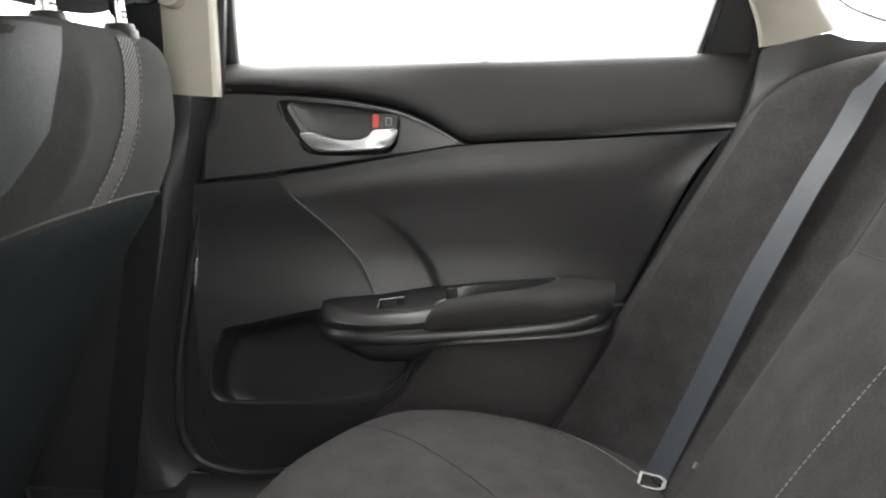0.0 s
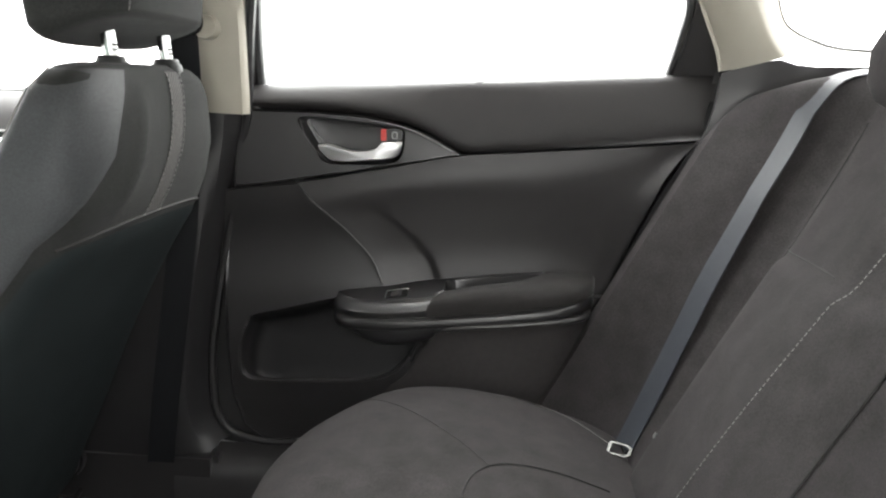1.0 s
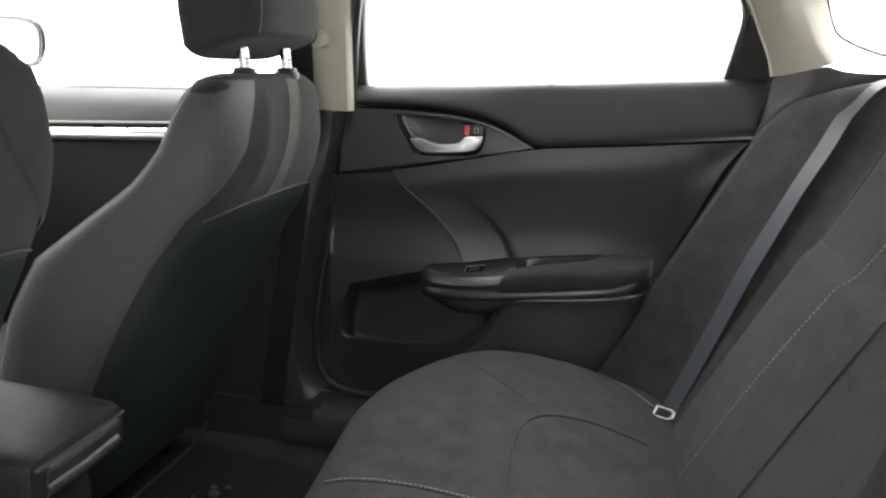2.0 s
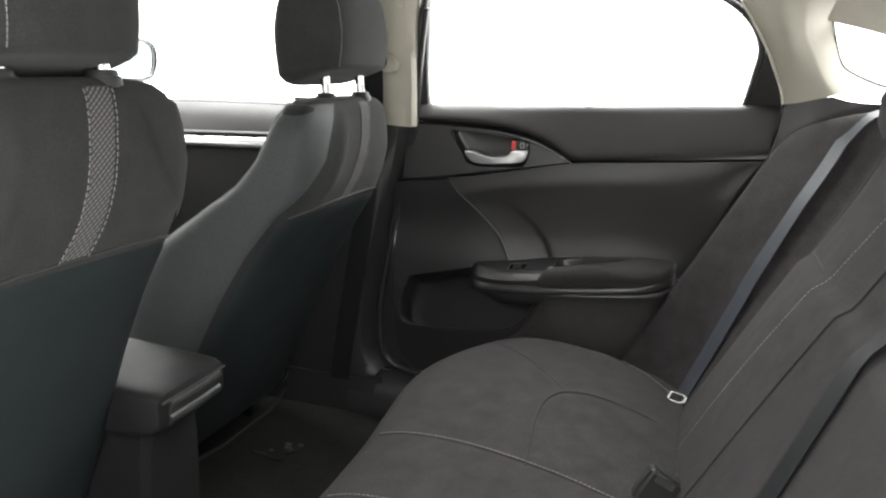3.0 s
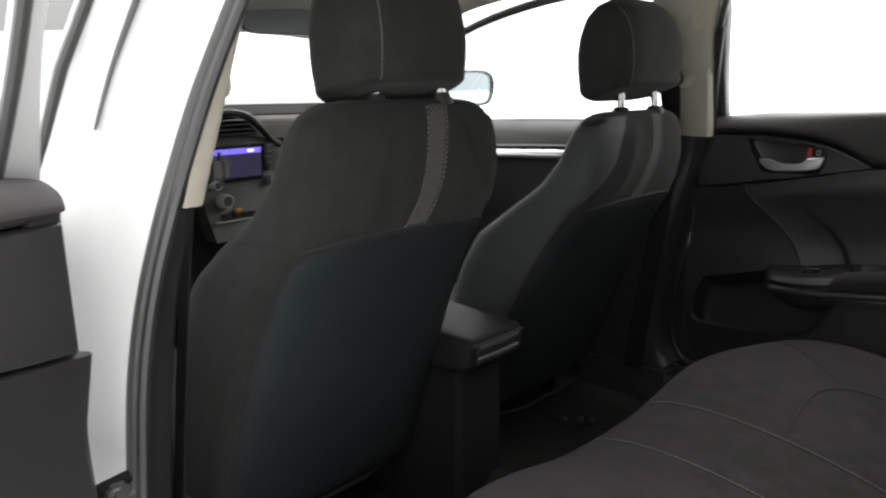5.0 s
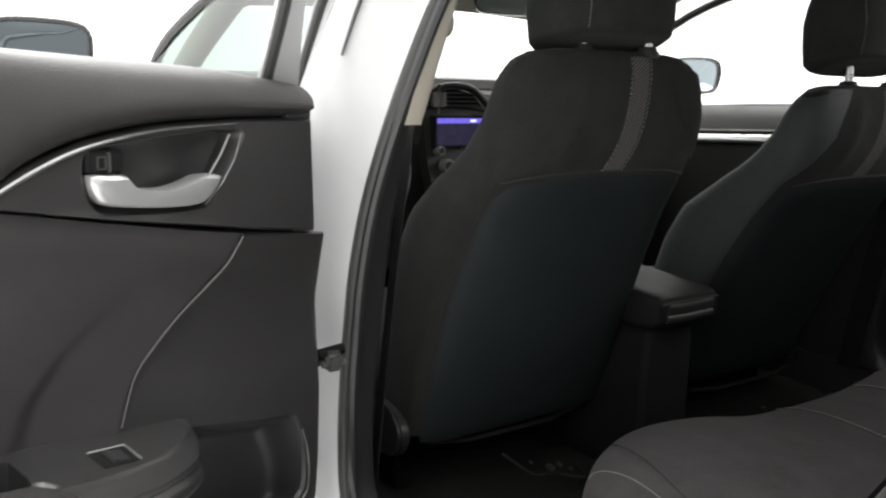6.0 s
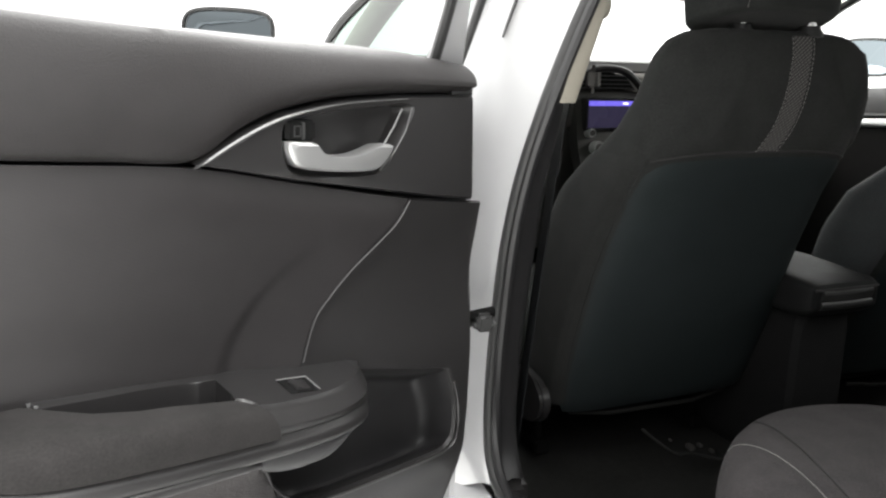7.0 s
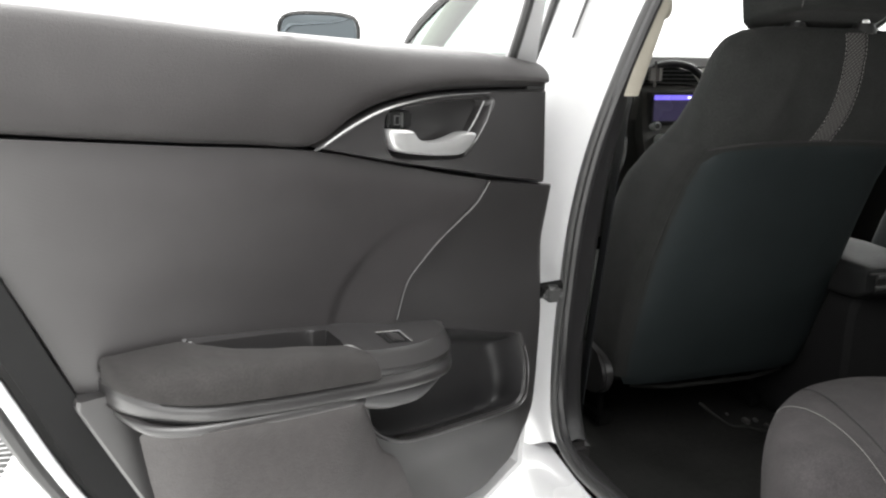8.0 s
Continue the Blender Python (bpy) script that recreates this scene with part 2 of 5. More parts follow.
def even(pts, n, closed=False):
    """n points at equal steps along a polyline."""
    p = [Vector(q) for q in pts]
    if closed:
        p = p + [p[0]]
    s = [0.0]
    for a, b in zip(p, p[1:]):
        s.append(s[-1] + (b - a).length)
    out, k = [], 0
    for i in range(n):
        d = s[-1] * i / (n if closed else n - 1)
        while k < len(p) - 2 and s[k + 1] < d:
            k += 1
        f = (d - s[k]) / max(s[k + 1] - s[k], 1e-9)
        out.append(p[k].lerp(p[k + 1], min(max(f, 0), 1)))
    return out


def grid(bm, rows, closed=False):
    """Faces between rows of points; closed joins each row's ends. Returns the rows of verts."""
    vs = [[bm.verts.new(p) for p in r] for r in rows]
    for a, b in zip(vs, vs[1:]):
        n = len(a)
        for i in range(n if closed else n - 1):
            j = (i + 1) % n
            bm.faces.new((a[i], a[j], b[j], b[i]))
    return vs


def patch(rails, n=40, m=12, back=None, smooth_rails=True, smooth_across=True, shape=None):
    """A surface through rails (polylines, first to last), with a rim pushed back by the vector back."""
    rs = [even(spline(r) if smooth_rails and len(r) > 2 else r, n) for r in rails]
    rows = []
    cols = []
    for i in range(n):
        col = [r[i] for r in rs]
        cols.append(even(spline(col) if smooth_across and len(col) > 2 else col, m))
    rows = [[shape(cols[i][j]) if shape else cols[i][j] for i in range(n)] for j in range(m)]
    bm = bmesh.new()
    vs = grid(bm, rows)
    if back is not None:
        back = Vector(back)
        ring = vs[0] + [r[-1] for r in vs[1:]] + vs[-1][-2::-1] + [r[0] for r in vs[-2:0:-1]]
        low = [bm.verts.new(v.co + back) for v in ring]
        for i in range(len(ring)):
            j = (i + 1) % len(ring)
            bm.faces.new((ring[i], ring[j], low[j], low[i]))
        edges = [e for e in bm.edges if e.verts[0] in set(ring) and e.verts[1] in set(ring) and len(e.link_faces) == 2 and e.calc_face_angle(0) > 0.6]
        bmesh.ops.bevel(bm, geom=edges, offset=min(0.004, back.length * 0.3), segments=2, affect="EDGES", clamp_overlap=True)
    return bm


def loops(rings, cap0=False, cap1=False, bm=None):
    """Closed rings of equal count bridged one to the next."""
    bm = bm or bmesh.new()
    vs = grid(bm, rings, closed=True)
    if cap0:
        bm.faces.new(vs[0][::-1])
    if cap1:
        bm.faces.new(vs[-1])
    return bm


def box(x0, x1, y0, y1, z0, z1, bevel=0.004, seg=2, bm=None):
    bm = bm or bmesh.new()
    r = bmesh.ops.create_cube(bm, size=1)
    vs = r["verts"]
    for v in vs:
        v.co = Vector((x0 + (v.co.x + 0.5) * (x1 - x0), y0 + (v.co.y + 0.5) * (y1 - y0), z0 + (v.co.z + 0.5) * (z1 - z0)))
    if bevel:
        es = list({e for v in vs for e in v.link_edges})
        bmesh.ops.bevel(bm, geom=es, offset=bevel, segments=seg, affect="EDGES", clamp_overlap=True)
    return bm


def tube(pts, r, sides=8, closed=False, bm=None, flat=1.0, taper=None):
    """A round bar along points; flat squeezes it along the normal; taper scales each end."""
    bm = bm or bmesh.new()
    p = [Vector(q) for q in pts]
    n = len(p)
    rings = []
    up = Vector((0.13, 0.31, 0.94))
    for i in range(n):
        d = (p[(i + 1) % n] - p[i - 1]) if closed else (p[min(i + 1, n - 1)] - p[max(i - 1, 0)])
        d.normalize()
        a = d.cross(up)
        if a.length < 0.05:
            a = d.cross(Vector((1, 0, 0)))
        a.normalize()
        b = a.cross(d).normalized()
        k = 1.0 if taper is None else taper[0] + (taper[1] - taper[0]) * i / (n - 1)
        rings.append([p[i] + (a * math.cos(2 * math.pi * j / sides) + b * math.sin(2 * math.pi * j / sides) * flat) * r * k for j in range(sides)])
    if closed:
        rings.append(rings[0])
    vs = grid(bm, rings, closed=True)
    if not closed:
        bm.faces.new(vs[0][::-1])
        bm.faces.new(vs[-1])
    return bm


def prism(outline, axis, a, b, bevel=0.003, seg=2, bm=None):
    """A plate: an outline of (u, v) pairs pushed along an axis from a to b. The pairs run over the other two axes in order."""
    bm = bm or bmesh.new()
    i = "xyz".index(axis)

    def at(u, v, w):
        c = [u, v]
        c.insert(i, w)
        return Vector(c)
    lo = [bm.verts.new(at(u, v, a)) for u, v in outline]
    hi = [bm.verts.new(at(u, v, b)) for u, v in outline]
    n = len(lo)
    f0, f1 = bm.faces.new(lo[::-1]), bm.faces.new(hi)
    for k in range(n):
        bm.faces.new((lo[k], lo[(k + 1) % n], hi[(k + 1) % n], hi[k]))
    if bevel:
        es = list(f0.edges) + list(f1.edges)
        bmesh.ops.bevel(bm, geom=es, offset=bevel, segments=seg, affect="EDGES", clamp_overlap=True)
    return bm


def ribbon(pts, normals, width, thick=0.0015):
    """A flat band along points, its faces turned to the normals."""
    p = [Vector(q) for q in pts]
    n = len(p)
    rings = []
    for i in range(n):
        d = (p[min(i + 1, n - 1)] - p[max(i - 1, 0)]).normalized()
        k = Vector(normals[i]).normalized()
        s = d.cross(k).normalized() * (width / 2)
        h = k * (thick / 2)
        rings.append([p[i] - s - h, p[i] + s - h, p[i] + s * 1.01, p[i] + s + h, p[i] - s + h, p[i] - s * 1.01])
    return loops(rings, True, True)


def stitches(pts, step=0.0075, r=0.0005, length=0.005, bm=None):
    """Short threads along a line."""
    bm = bm or bmesh.new()
    total = sum((Vector(b) - Vector(a)).length for a, b in zip(pts, pts[1:]))
    n = max(4, int(total / step))
    p = even(pts, n + 1)
    for a, b in zip(p, p[1:]):
        tube([a, a.lerp(b, 0.5 * length / step) , a.lerp(b, length / step)], r, 4, bm=bm)
    return bm

MIRROR_Y = Matrix.Diagonal((1, -1, 1, 1))
OPEN_LEFT = pose(0.7311, -0.5609, -0.0252, -2.19, -0.42, -64.88) @ MIRROR_Y

# ---- the booth ----
bm = bmesh.new()
bmesh.ops.create_circle(bm, cap_ends=True, cap_tris=True, segments=64, radius=60)
whole("ground", bm, FLOOR_WHITE, "smooth white-painted photo booth floor", "floor", "structure")
drain = thing("drain_grate", (-0.64, -1.86, 0), "narrow ribbed metal grate in the white floor", "grate")
part("frame", box(-1.2, -0.62, -2.16, -1.88, 0.001, 0.012, 0.003), FLOOR_WHITE, drain)
for i in range(19):
    part("bar", box(-1.18 + i * 0.029, -1.165 + i * 0.029, -2.14, -1.90, 0.012, 0.022, 0.002), STEEL, drain)


# ---- rear doors ----
DEPTH_Z = np.linspace(0.20, 1.0, 161)
DEPTH_Y = np.convolve(np.pad(np.interp(DEPTH_Z, (0.27, 0.40, 0.44, 0.56, 0.60, 0.635, 0.66, 0.70, 0.74, 0.77, 0.80, 0.83, 0.90, 0.95), (0.785, 0.765, 0.752, 0.754, 0.756, 0.758, 0.764, 0.768, 0.766, 0.758, 0.749, 0.744, 0.742, 0.745)), 7, mode="edge"), np.hanning(17)[1:-1] / np.hanning(17).sum(), mode="valid")


def dy(z):
    """Depth of the door trim's inner face at height z."""
    return float(np.interp(z, DEPTH_Z, DEPTH_Y))


def on_door(pts, lift=0.0):
    return [Vector((x, dy(z) - lift, z)) for x, z in pts]


GROOVE = [(0.030, 0.953), (0.08, 0.953), (0.15, 0.952), (0.245, 0.947), (0.321, 0.934), (0.373, 0.914), (0.424, 0.886), (0.50, 0.890), (0.587, 0.896), (0.68, 0.904), (0.754, 0.911), (0.828, 0.918)]
BELT = [(0.024, 0.990), (0.15, 1.003), (0.32, 1.009), (0.50, 1.015), (0.65, 1.023), (0.79, 1.030), (0.845, 1.032)]
WAIST = [(0.018, 0.815), (0.06, 0.821), (0.12, 0.830), (0.20, 0.844), (0.30, 0.861), (0.424, 0.882)]
LINE = [(0.136, 0.824), (0.158, 0.797), (0.183, 0.774), (0.213, 0.747), (0.240, 0.719), (0.264, 0.690), (0.285, 0.645)]


def folded(v):
    """The soft fold that fans out over the armrest's front end."""
    xf = float(np.interp(v.z, (0.63, 0.69, 0.73, 0.76, 0.79), (0.388, 0.363, 0.332, 0.297, 0.25)))
    h = 0.0045 * float(np.interp(v.z, (0.63, 0.70, 0.77, 0.80), (1.0, 0.9, 0.25, 0.0)))
    d = (xf - v.x) / 0.018
    s = min(1.0, max(0.0, d + 1.0))
    ramp = s * s * (3 - 2 * s) * min(1.0, max(0.0, 1.0 - (xf - v.x) / 0.10))
    return Vector((v.x, v.y + h * ramp, v.z))


def rear_door(xf, label, locked, open_window):
    global XF
    XF = xf
    door = thing("rear_door", (0.02, 0.83, 0.3), label, "car door", "rear doors")
    # painted shell
    shell_out = [(-0.035, 0.30), (-0.045, 0.55), (-0.04, 0.80), (-0.01, 0.975), (0.40, 0.995), (0.86, 1.02), (0.89, 0.93), (0.80, 0.74), (0.715, 0.54), (0.62, 0.36), (0.54, 0.265), (0.30, 0.245), (0.06, 0.25)]
    ring = even([(x, 0, z) for x, z in shell_out], 80, True)
    cx, cz = 0.4, 0.62

    def ringy(y, k):
        return [Vector((cx + (p.x - cx) * k, y, cz + (p.z - cz) * k)) for p in ring]
    part("shell", loops([ringy(0.85, 0.95), ringy(0.795, 0.965), ringy(0.793, 0.985), ringy(0.80, 1.0), ringy(0.848, 1.006), ringy(0.852, 1.04), ringy(0.866, 1.055), ringy(0.90, 1.055), ringy(0.908, 1.03), ringy(0.912, 0.6)], True, True), PAINT, door, "white painted steel door shell")
    part("door_seal", tube(even([(cx + (x - cx) * 1.028, 0.848, cz + (z - cz) * 1.028) for x, z in shell_out[5:-1]], 60), 0.010, 8), RUBBER, door, "black rubber door seal")
    if locked:
        part("closing_seal", patch([[(0.004, 0.775, 0.79), (-0.004, 0.775, 0.60), (0.0, 0.775, 0.42), (0.022, 0.78, 0.34), (0.08, 0.785, 0.302)], [(-0.062, 0.786, 0.80), (-0.075, 0.786, 0.60), (-0.075, 0.786, 0.38), (-0.05, 0.788, 0.30), (0.04, 0.79, 0.255)]], 30, 8, None), RUBBER, door, "black rubber closing seal")
    part("trim_backing", prism([(p.x, p.z) for p in ringy(0, 0.955)], "y", 0.829, 0.834, 0), RUBBER, door, "black trim backing")
    part("joint_filler", box(0.0, 0.14, 0.772, 0.778, 0.785, 0.978, 0.002), RUBBER, door)
    part("joint_filler", box(0.026, 0.07, 0.748, 0.778, 0.944, 0.966, 0.003), RUBBER, door)
    # slanted rear edge cover
    part("edge_cover", patch([[(0.85, 0.775, 1.01), (0.825, 0.772, 0.92), (0.762, 0.775, 0.80), (0.702, 0.775, 0.66), (0.632, 0.777, 0.52), (0.545, 0.78, 0.36)],
                              [(0.89, 0.785, 1.01), (0.868, 0.783, 0.92), (0.806, 0.785, 0.80), (0.743, 0.785, 0.66), (0.683, 0.785, 0.52), (0.60, 0.788, 0.36)]], 40, 6, (0, 0.012, 0)), CARPET_RUBBER, door, "dark grey rubber edge strip")
    # upper belt panel
    blunt = [(0.043, 0.9535)] + GROOVE[1:]
    g = [Vector((x, 0.752, z + 0.002)) for x, z in blunt]
    g1 = [Vector((x, 0.738, z + 0.010)) for x, z in [(0.034, 0.9535)] + GROOVE[1:]]
    g2 = [Vector((max(x, 0.033), 0.737, z * 0.62 + b * 0.38)) for (x, z), b in zip(GROOVE, np.interp([q[0] for q in GROOVE], [q[0] for q in BELT], [q[1] for q in BELT]))]
    b2 = [Vector((x, 0.750, z - 0.012)) for x, z in BELT]
    b1 = [Vector((x, 0.768, z - 0.001)) for x, z in BELT]
    b0 = [Vector((x, 0.788, z + 0.0005)) for x, z in BELT]
    part("upper_trim", patch([g, g1, g2, b2, b1, b0], 70, 22, (0, 0.03, 0)), PLASTIC_SOFT, door, "soft black vinyl upper door trim")
    # handle panel with its bowl
    outer = on_door(GROOVE[:7], 0) + on_door(WAIST[:-1][::-1], 0)
    outer = [v - Vector((0, 0.001, 0)) for v in outer]
    o = even(outer, 96, True)
    bowl = [(0.325, 0.908), (0.316, 0.926), (0.269, 0.934), (0.207, 0.940), (0.139, 0.941), (0.150, 0.910), (0.168, 0.884), (0.192, 0.862), (0.285, 0.864), (0.316, 0.874)]

    def bl(k, y):
        c = Vector((0.235, 0, 0.903))
        return even(spline([(c.x + (x - c.x) * k, y, c.z + (z - c.z) * k) for x, z in bowl], 6, True), 96, True)
    b_in = bl(1.0, 0.742)

    def match(a, b):
        """Turns ring b so that its points start nearest to ring a's."""
        k = min(range(len(b)), key=lambda s: sum((a[i] - b[(i + s) % len(b)]).length for i in range(0, len(a), 8)))
        return [b[(i + k) % len(b)] for i in range(len(b))]

    def wind(r):
        s = sum(r[i].x * r[(i + 1) % len(r)].z - r[(i + 1) % len(r)].x * r[i].z for i in range(len(r)))
        return r if s > 0 else r[::-1]
    o, b_in = wind(o), wind(b_in)
    b_in = match(o, b_in)
    mid_o = Vector((0.22, 0, 0.89))
    inset = [Vector((v.x + (mid_o.x - v.x) * 0.02, v.y - 0.002, v.z + (mid_o.z - v.z) * 0.05)) for v in o]
    b_mid, b_low = match(b_in, wind(bl(0.955, 0.747))), match(b_in, wind(bl(0.90, 0.772)))
    b_bot = match(b_in, wind(bl(0.6, 0.776)))
    part("handle_panel", loops([[v + Vector((0, 0.02, 0)) for v in o], [v + Vector((0, 0.004, 0)) for v in o], inset, [a.lerp(b, 0.5) for a, b in zip(inset, b_in)], b_in, b_mid, b_low, b_bot], False, True), PLASTIC, door, "black handle surround with a recessed bowl")
    crest = [(p.x, p.z) for p in even(spline([(x, 0, z) for x, z in GROOVE[2:7]]), 50)]
    blade = [float(np.interp(i / 49, (0.0, 0.35, 0.80, 0.95, 1.0), (0.0012, 0.0022, 0.0062, 0.0052, 0.0008))) for i in range(50)]
    part("bezel_strip", patch([[Vector((x + 0.35 * w * u, 0.7395 - 0.0016 * (1 - abs(2 * u - 1)), z - 0.0030 - w * u)) for (x, z), w in zip(crest, blade)] for u in (0.0, 0.5, 1.0)], 60, 6, (0, 0.004, 0)), RIB_GREY, door, "tapering satin silver bezel strip")
    part("bowl_rib", tube([(0.157, 0.742, 0.937), (0.170, 0.741, 0.916), (0.186, 0.740, 0.896)], 0.0013, 6), RIB_GREY, door, "thin bright rib")
    part("bowl_rib", tube([(0.141, 0.7415, 0.938), (0.150, 0.7412, 0.911), (0.168, 0.741, 0.886), (0.190, 0.741, 0.866)], 0.0009, 6), RIB_GREY, door, "thin bright rib")
    # pull lever and lock
    lev = [(0.321, 0.904), (0.303, 0.9035), (0.285, 0.902), (0.280, 0.894), (0.266, 0.888), (0.247, 0.8855), (0.228, 0.886), (0.208, 0.891), (0.191, 0.8965), (0.174, 0.8955), (0.173, 0.890), (0.182, 0.879), (0.198, 0.868), (0.23, 0.867), (0.267, 0.870), (0.305, 0.876), (0.317, 0.887)]
    lv = [(p.x, p.z) for p in even(spline([(x, 0, z) for x, z in lev], 4, True), 56, True)]
    rings = []
    for k, y in ((0.90, 0.760), (1.0, 0.752), (1.0, 0.741), (0.96, 0.7365), (0.80, 0.734)):
        c = (0.247, 0.884)
        rings.append([Vector((c[0] + (x - c[0]) * (1 - (1 - k) * 0.4), y, c[1] + (z - c[1]) * k)) for x, z in lv])
    part("pull_lever", loops(rings, True, True), SATIN, door, "satin silver pull lever")
    lk = part("lock_button", box(0.283, 0.321, 0.739, 0.765, 0.904, 0.926, 0.003), PLASTIC_SMOOTH, door, "small black lock button")
    if locked:
        part("lock_flag", box(0.2835, 0.293, 0.7375, 0.745, 0.905, 0.925, 0.001), RED, lk, "red lock flag")
    else:
        part("lock_gap", box(0.2985, 0.3015, 0.7375, 0.745, 0.906, 0.924, 0.0005), STEEL, lk)
    for x0, x1, z0, z1 in ((0.303, 0.3042, 0.909, 0.921), (0.303, 0.312, 0.909, 0.9102), (0.303, 0.312, 0.9198, 0.921), (0.3108, 0.312, 0.909, 0.921)):
        part("lock_print", box(x0, x1, 0.7382, 0.741, z0, z1, 0), WHITE_MARK if locked else STEEL, lk)
    # main embossed panel
    top = on_door([(0.126, 0.825), (0.20, 0.838), (0.30, 0.8575), (0.424, 0.8815), (0.587, 0.8945), (0.754, 0.9085), (0.822, 0.9155)])
    top = [Vector((v.x, 0.7515, v.z)) for v in top]
    r3 = [Vector((x, y, z)) for x, y, z in ((0.157, 0.748, 0.797), (0.22, 0.748, 0.810), (0.31, 0.748, 0.826), (0.43, 0.748, 0.842), (0.58, 0.749, 0.852), (0.72, 0.755, 0.858), (0.783, 0.769, 0.86))]
    r4 = [Vector((x, y, z)) for x, y, z in ((0.202, 0.757, 0.757), (0.27, 0.759, 0.768), (0.36, 0.760, 0.776), (0.47, 0.760, 0.784), (0.60, 0.763, 0.789), (0.70, 0.772, 0.79), (0.755, 0.781, 0.79))]
    r5 = [Vector((x, y, z)) for x, y, z in ((0.264, 0.766, 0.69), (0.32, 0.768, 0.698), (0.40, 0.768, 0.705), (0.50, 0.769, 0.710), (0.58, 0.772, 0.712), (0.67, 0.779, 0.70), (0.715, 0.785, 0.70))]
    r6 = [Vector((x, y, z)) for x, y, z in ((0.29, 0.757, 0.635), (0.35, 0.760, 0.635), (0.42, 0.762, 0.635), (0.52, 0.763, 0.635), (0.58, 0.765, 0.635), (0.65, 0.772, 0.63), (0.682, 0.781, 0.62))]
    part("main_panel", patch([r6, r5, r4, r3, top], 110, 40, (0, 0.02, 0), shape=folded), PLASTIC_EMBOSS, door, "embossed black vinyl door insert")
    part("seam_line", tube(even(spline([(x, y, z) for (x, z), y in zip(LINE, (0.7445, 0.7440, 0.7495, 0.7570, 0.7620, 0.7640, 0.757))]), 40), 0.0018, 8), PLASTIC, door, "thin raised seam")
    # lower panel round the map pocket
    out = [(0.0, 0.8085), (-0.006, 0.72), (-0.006, 0.60), (-0.003, 0.50), (0.0, 0.42), (0.02, 0.345), (0.075, 0.305), (0.20, 0.285), (0.36, 0.278), (0.505, 0.285), (0.563, 0.36), (0.632, 0.50), (0.697, 0.635), (0.50, 0.64), (0.30, 0.64)] + LINE[::-1] + [(0.06, 0.8155)]
    pk = [(0.036, 0.566), (0.044, 0.576), (0.10, 0.590), (0.193, 0.613), (0.26, 0.622), (0.33, 0.600), (0.362, 0.566), (0.343, 0.520), (0.318, 0.488), (0.285, 0.468), (0.24, 0.459), (0.14, 0.453), (0.05, 0.451), (0.028, 0.457), (0.019, 0.474), (0.020, 0.52)]
    o = wind(even(on_door(out), 130, True))

    def pocket(k, y, dz=0.0):
        return even(spline([(0.19 + (x - 0.19) * k, dy(z) + y, 0.525 + (z - 0.525) * k + dz) for x, z in pk], 6, True), 130, True)
    p0 = match(o, wind(pocket(1.008, 0.0)))
    p1, p2 = match(p0, wind(pocket(0.992, 0.0015))), match(p0, wind(pocket(0.980, 0.007)))
    bowl_rings = [match(p0, wind(pocket(k, d, -0.5 * d))) for k, d in ((0.976, 0.014), (0.972, 0.030), (0.965, 0.043), (0.95, 0.052), (0.92, 0.058), (0.87, 0.061), (0.75, 0.063), (0.45, 0.064))]
    back = [v + Vector((0, 0.03, 0)) for v in o]
    edge = [v + Vector((0, 0.004, 0)) + (v - Vector((0.28, v.y, 0.55))).normalized() * 0.003 for v in o]
    mids = [[Vector((a.lerp(b, f).x, dy(a.lerp(b, f).z), a.lerp(b, f).z)) for a, b in zip(o, p0)] for f in [k / 14 for k in range(1, 14)]]
    low = part("lower_panel", loops([back, edge, o] + mids + [p0, p1, p2], False, False), PLASTIC, door, "black plastic lower panel with a map pocket")
    # pocket inside in a darker black, so its shade is in the colour
    part("shaded_pocket_inside", loops([p2] + bowl_rings, False, True), PILLAR_BLACK, low, "map pocket inside, blacker to carry its shade")
    rim = match(p0, wind(pocket(1.0, -0.0035)))
    k = max(range(len(rim)), key=lambda i: rim[i].z)
    rim = rim[k:] + rim[:k]
    part("pocket_rim", tube(even([v for v in rim if (v.z < 0.515 and v.x > 0.2) or (v.z < 0.47 and v.x < 0.31) or (v.x < 0.035 and v.z < 0.555)], 90), 0.0062, 10, flat=0.9, taper=(0.4, 0.6)), PLASTIC, low, "rounded pocket rim")
    # raised lower ledge
    part("ledge", patch([[(0.345, 0.765, 0.515), (0.373, 0.765, 0.576), (0.405, 0.765, 0.600), (0.50, 0.765, 0.610), (0.60, 0.765, 0.620), (0.672, 0.772, 0.629)],
                         [(0.342, 0.738, 0.500), (0.370, 0.716, 0.560), (0.405, 0.684, 0.590), (0.50, 0.676, 0.603), (0.60, 0.676, 0.615), (0.655, 0.708, 0.621)],
                         [(0.338, 0.731, 0.488), (0.367, 0.708, 0.548), (0.406, 0.678, 0.581), (0.50, 0.670, 0.594), (0.60, 0.670, 0.606), (0.650, 0.702, 0.612)],
                         [(0.330, 0.730, 0.476), (0.363, 0.706, 0.534), (0.409, 0.683, 0.566), (0.50, 0.677, 0.578), (0.60, 0.678, 0.589), (0.650, 0.711, 0.597)],
                         [(0.29, 0.737, 0.442), (0.36, 0.716, 0.452), (0.415, 0.700, 0.46), (0.50, 0.695, 0.465), (0.58, 0.698, 0.47), (0.622, 0.724, 0.475)],
                         [(0.22, 0.772, 0.31), (0.32, 0.764, 0.305), (0.40, 0.762, 0.305), (0.46, 0.762, 0.305), (0.50, 0.763, 0.31), (0.550, 0.770, 0.32)]], 60, 40, None), LEDGE, low, "flocked dark panel under the armrest")
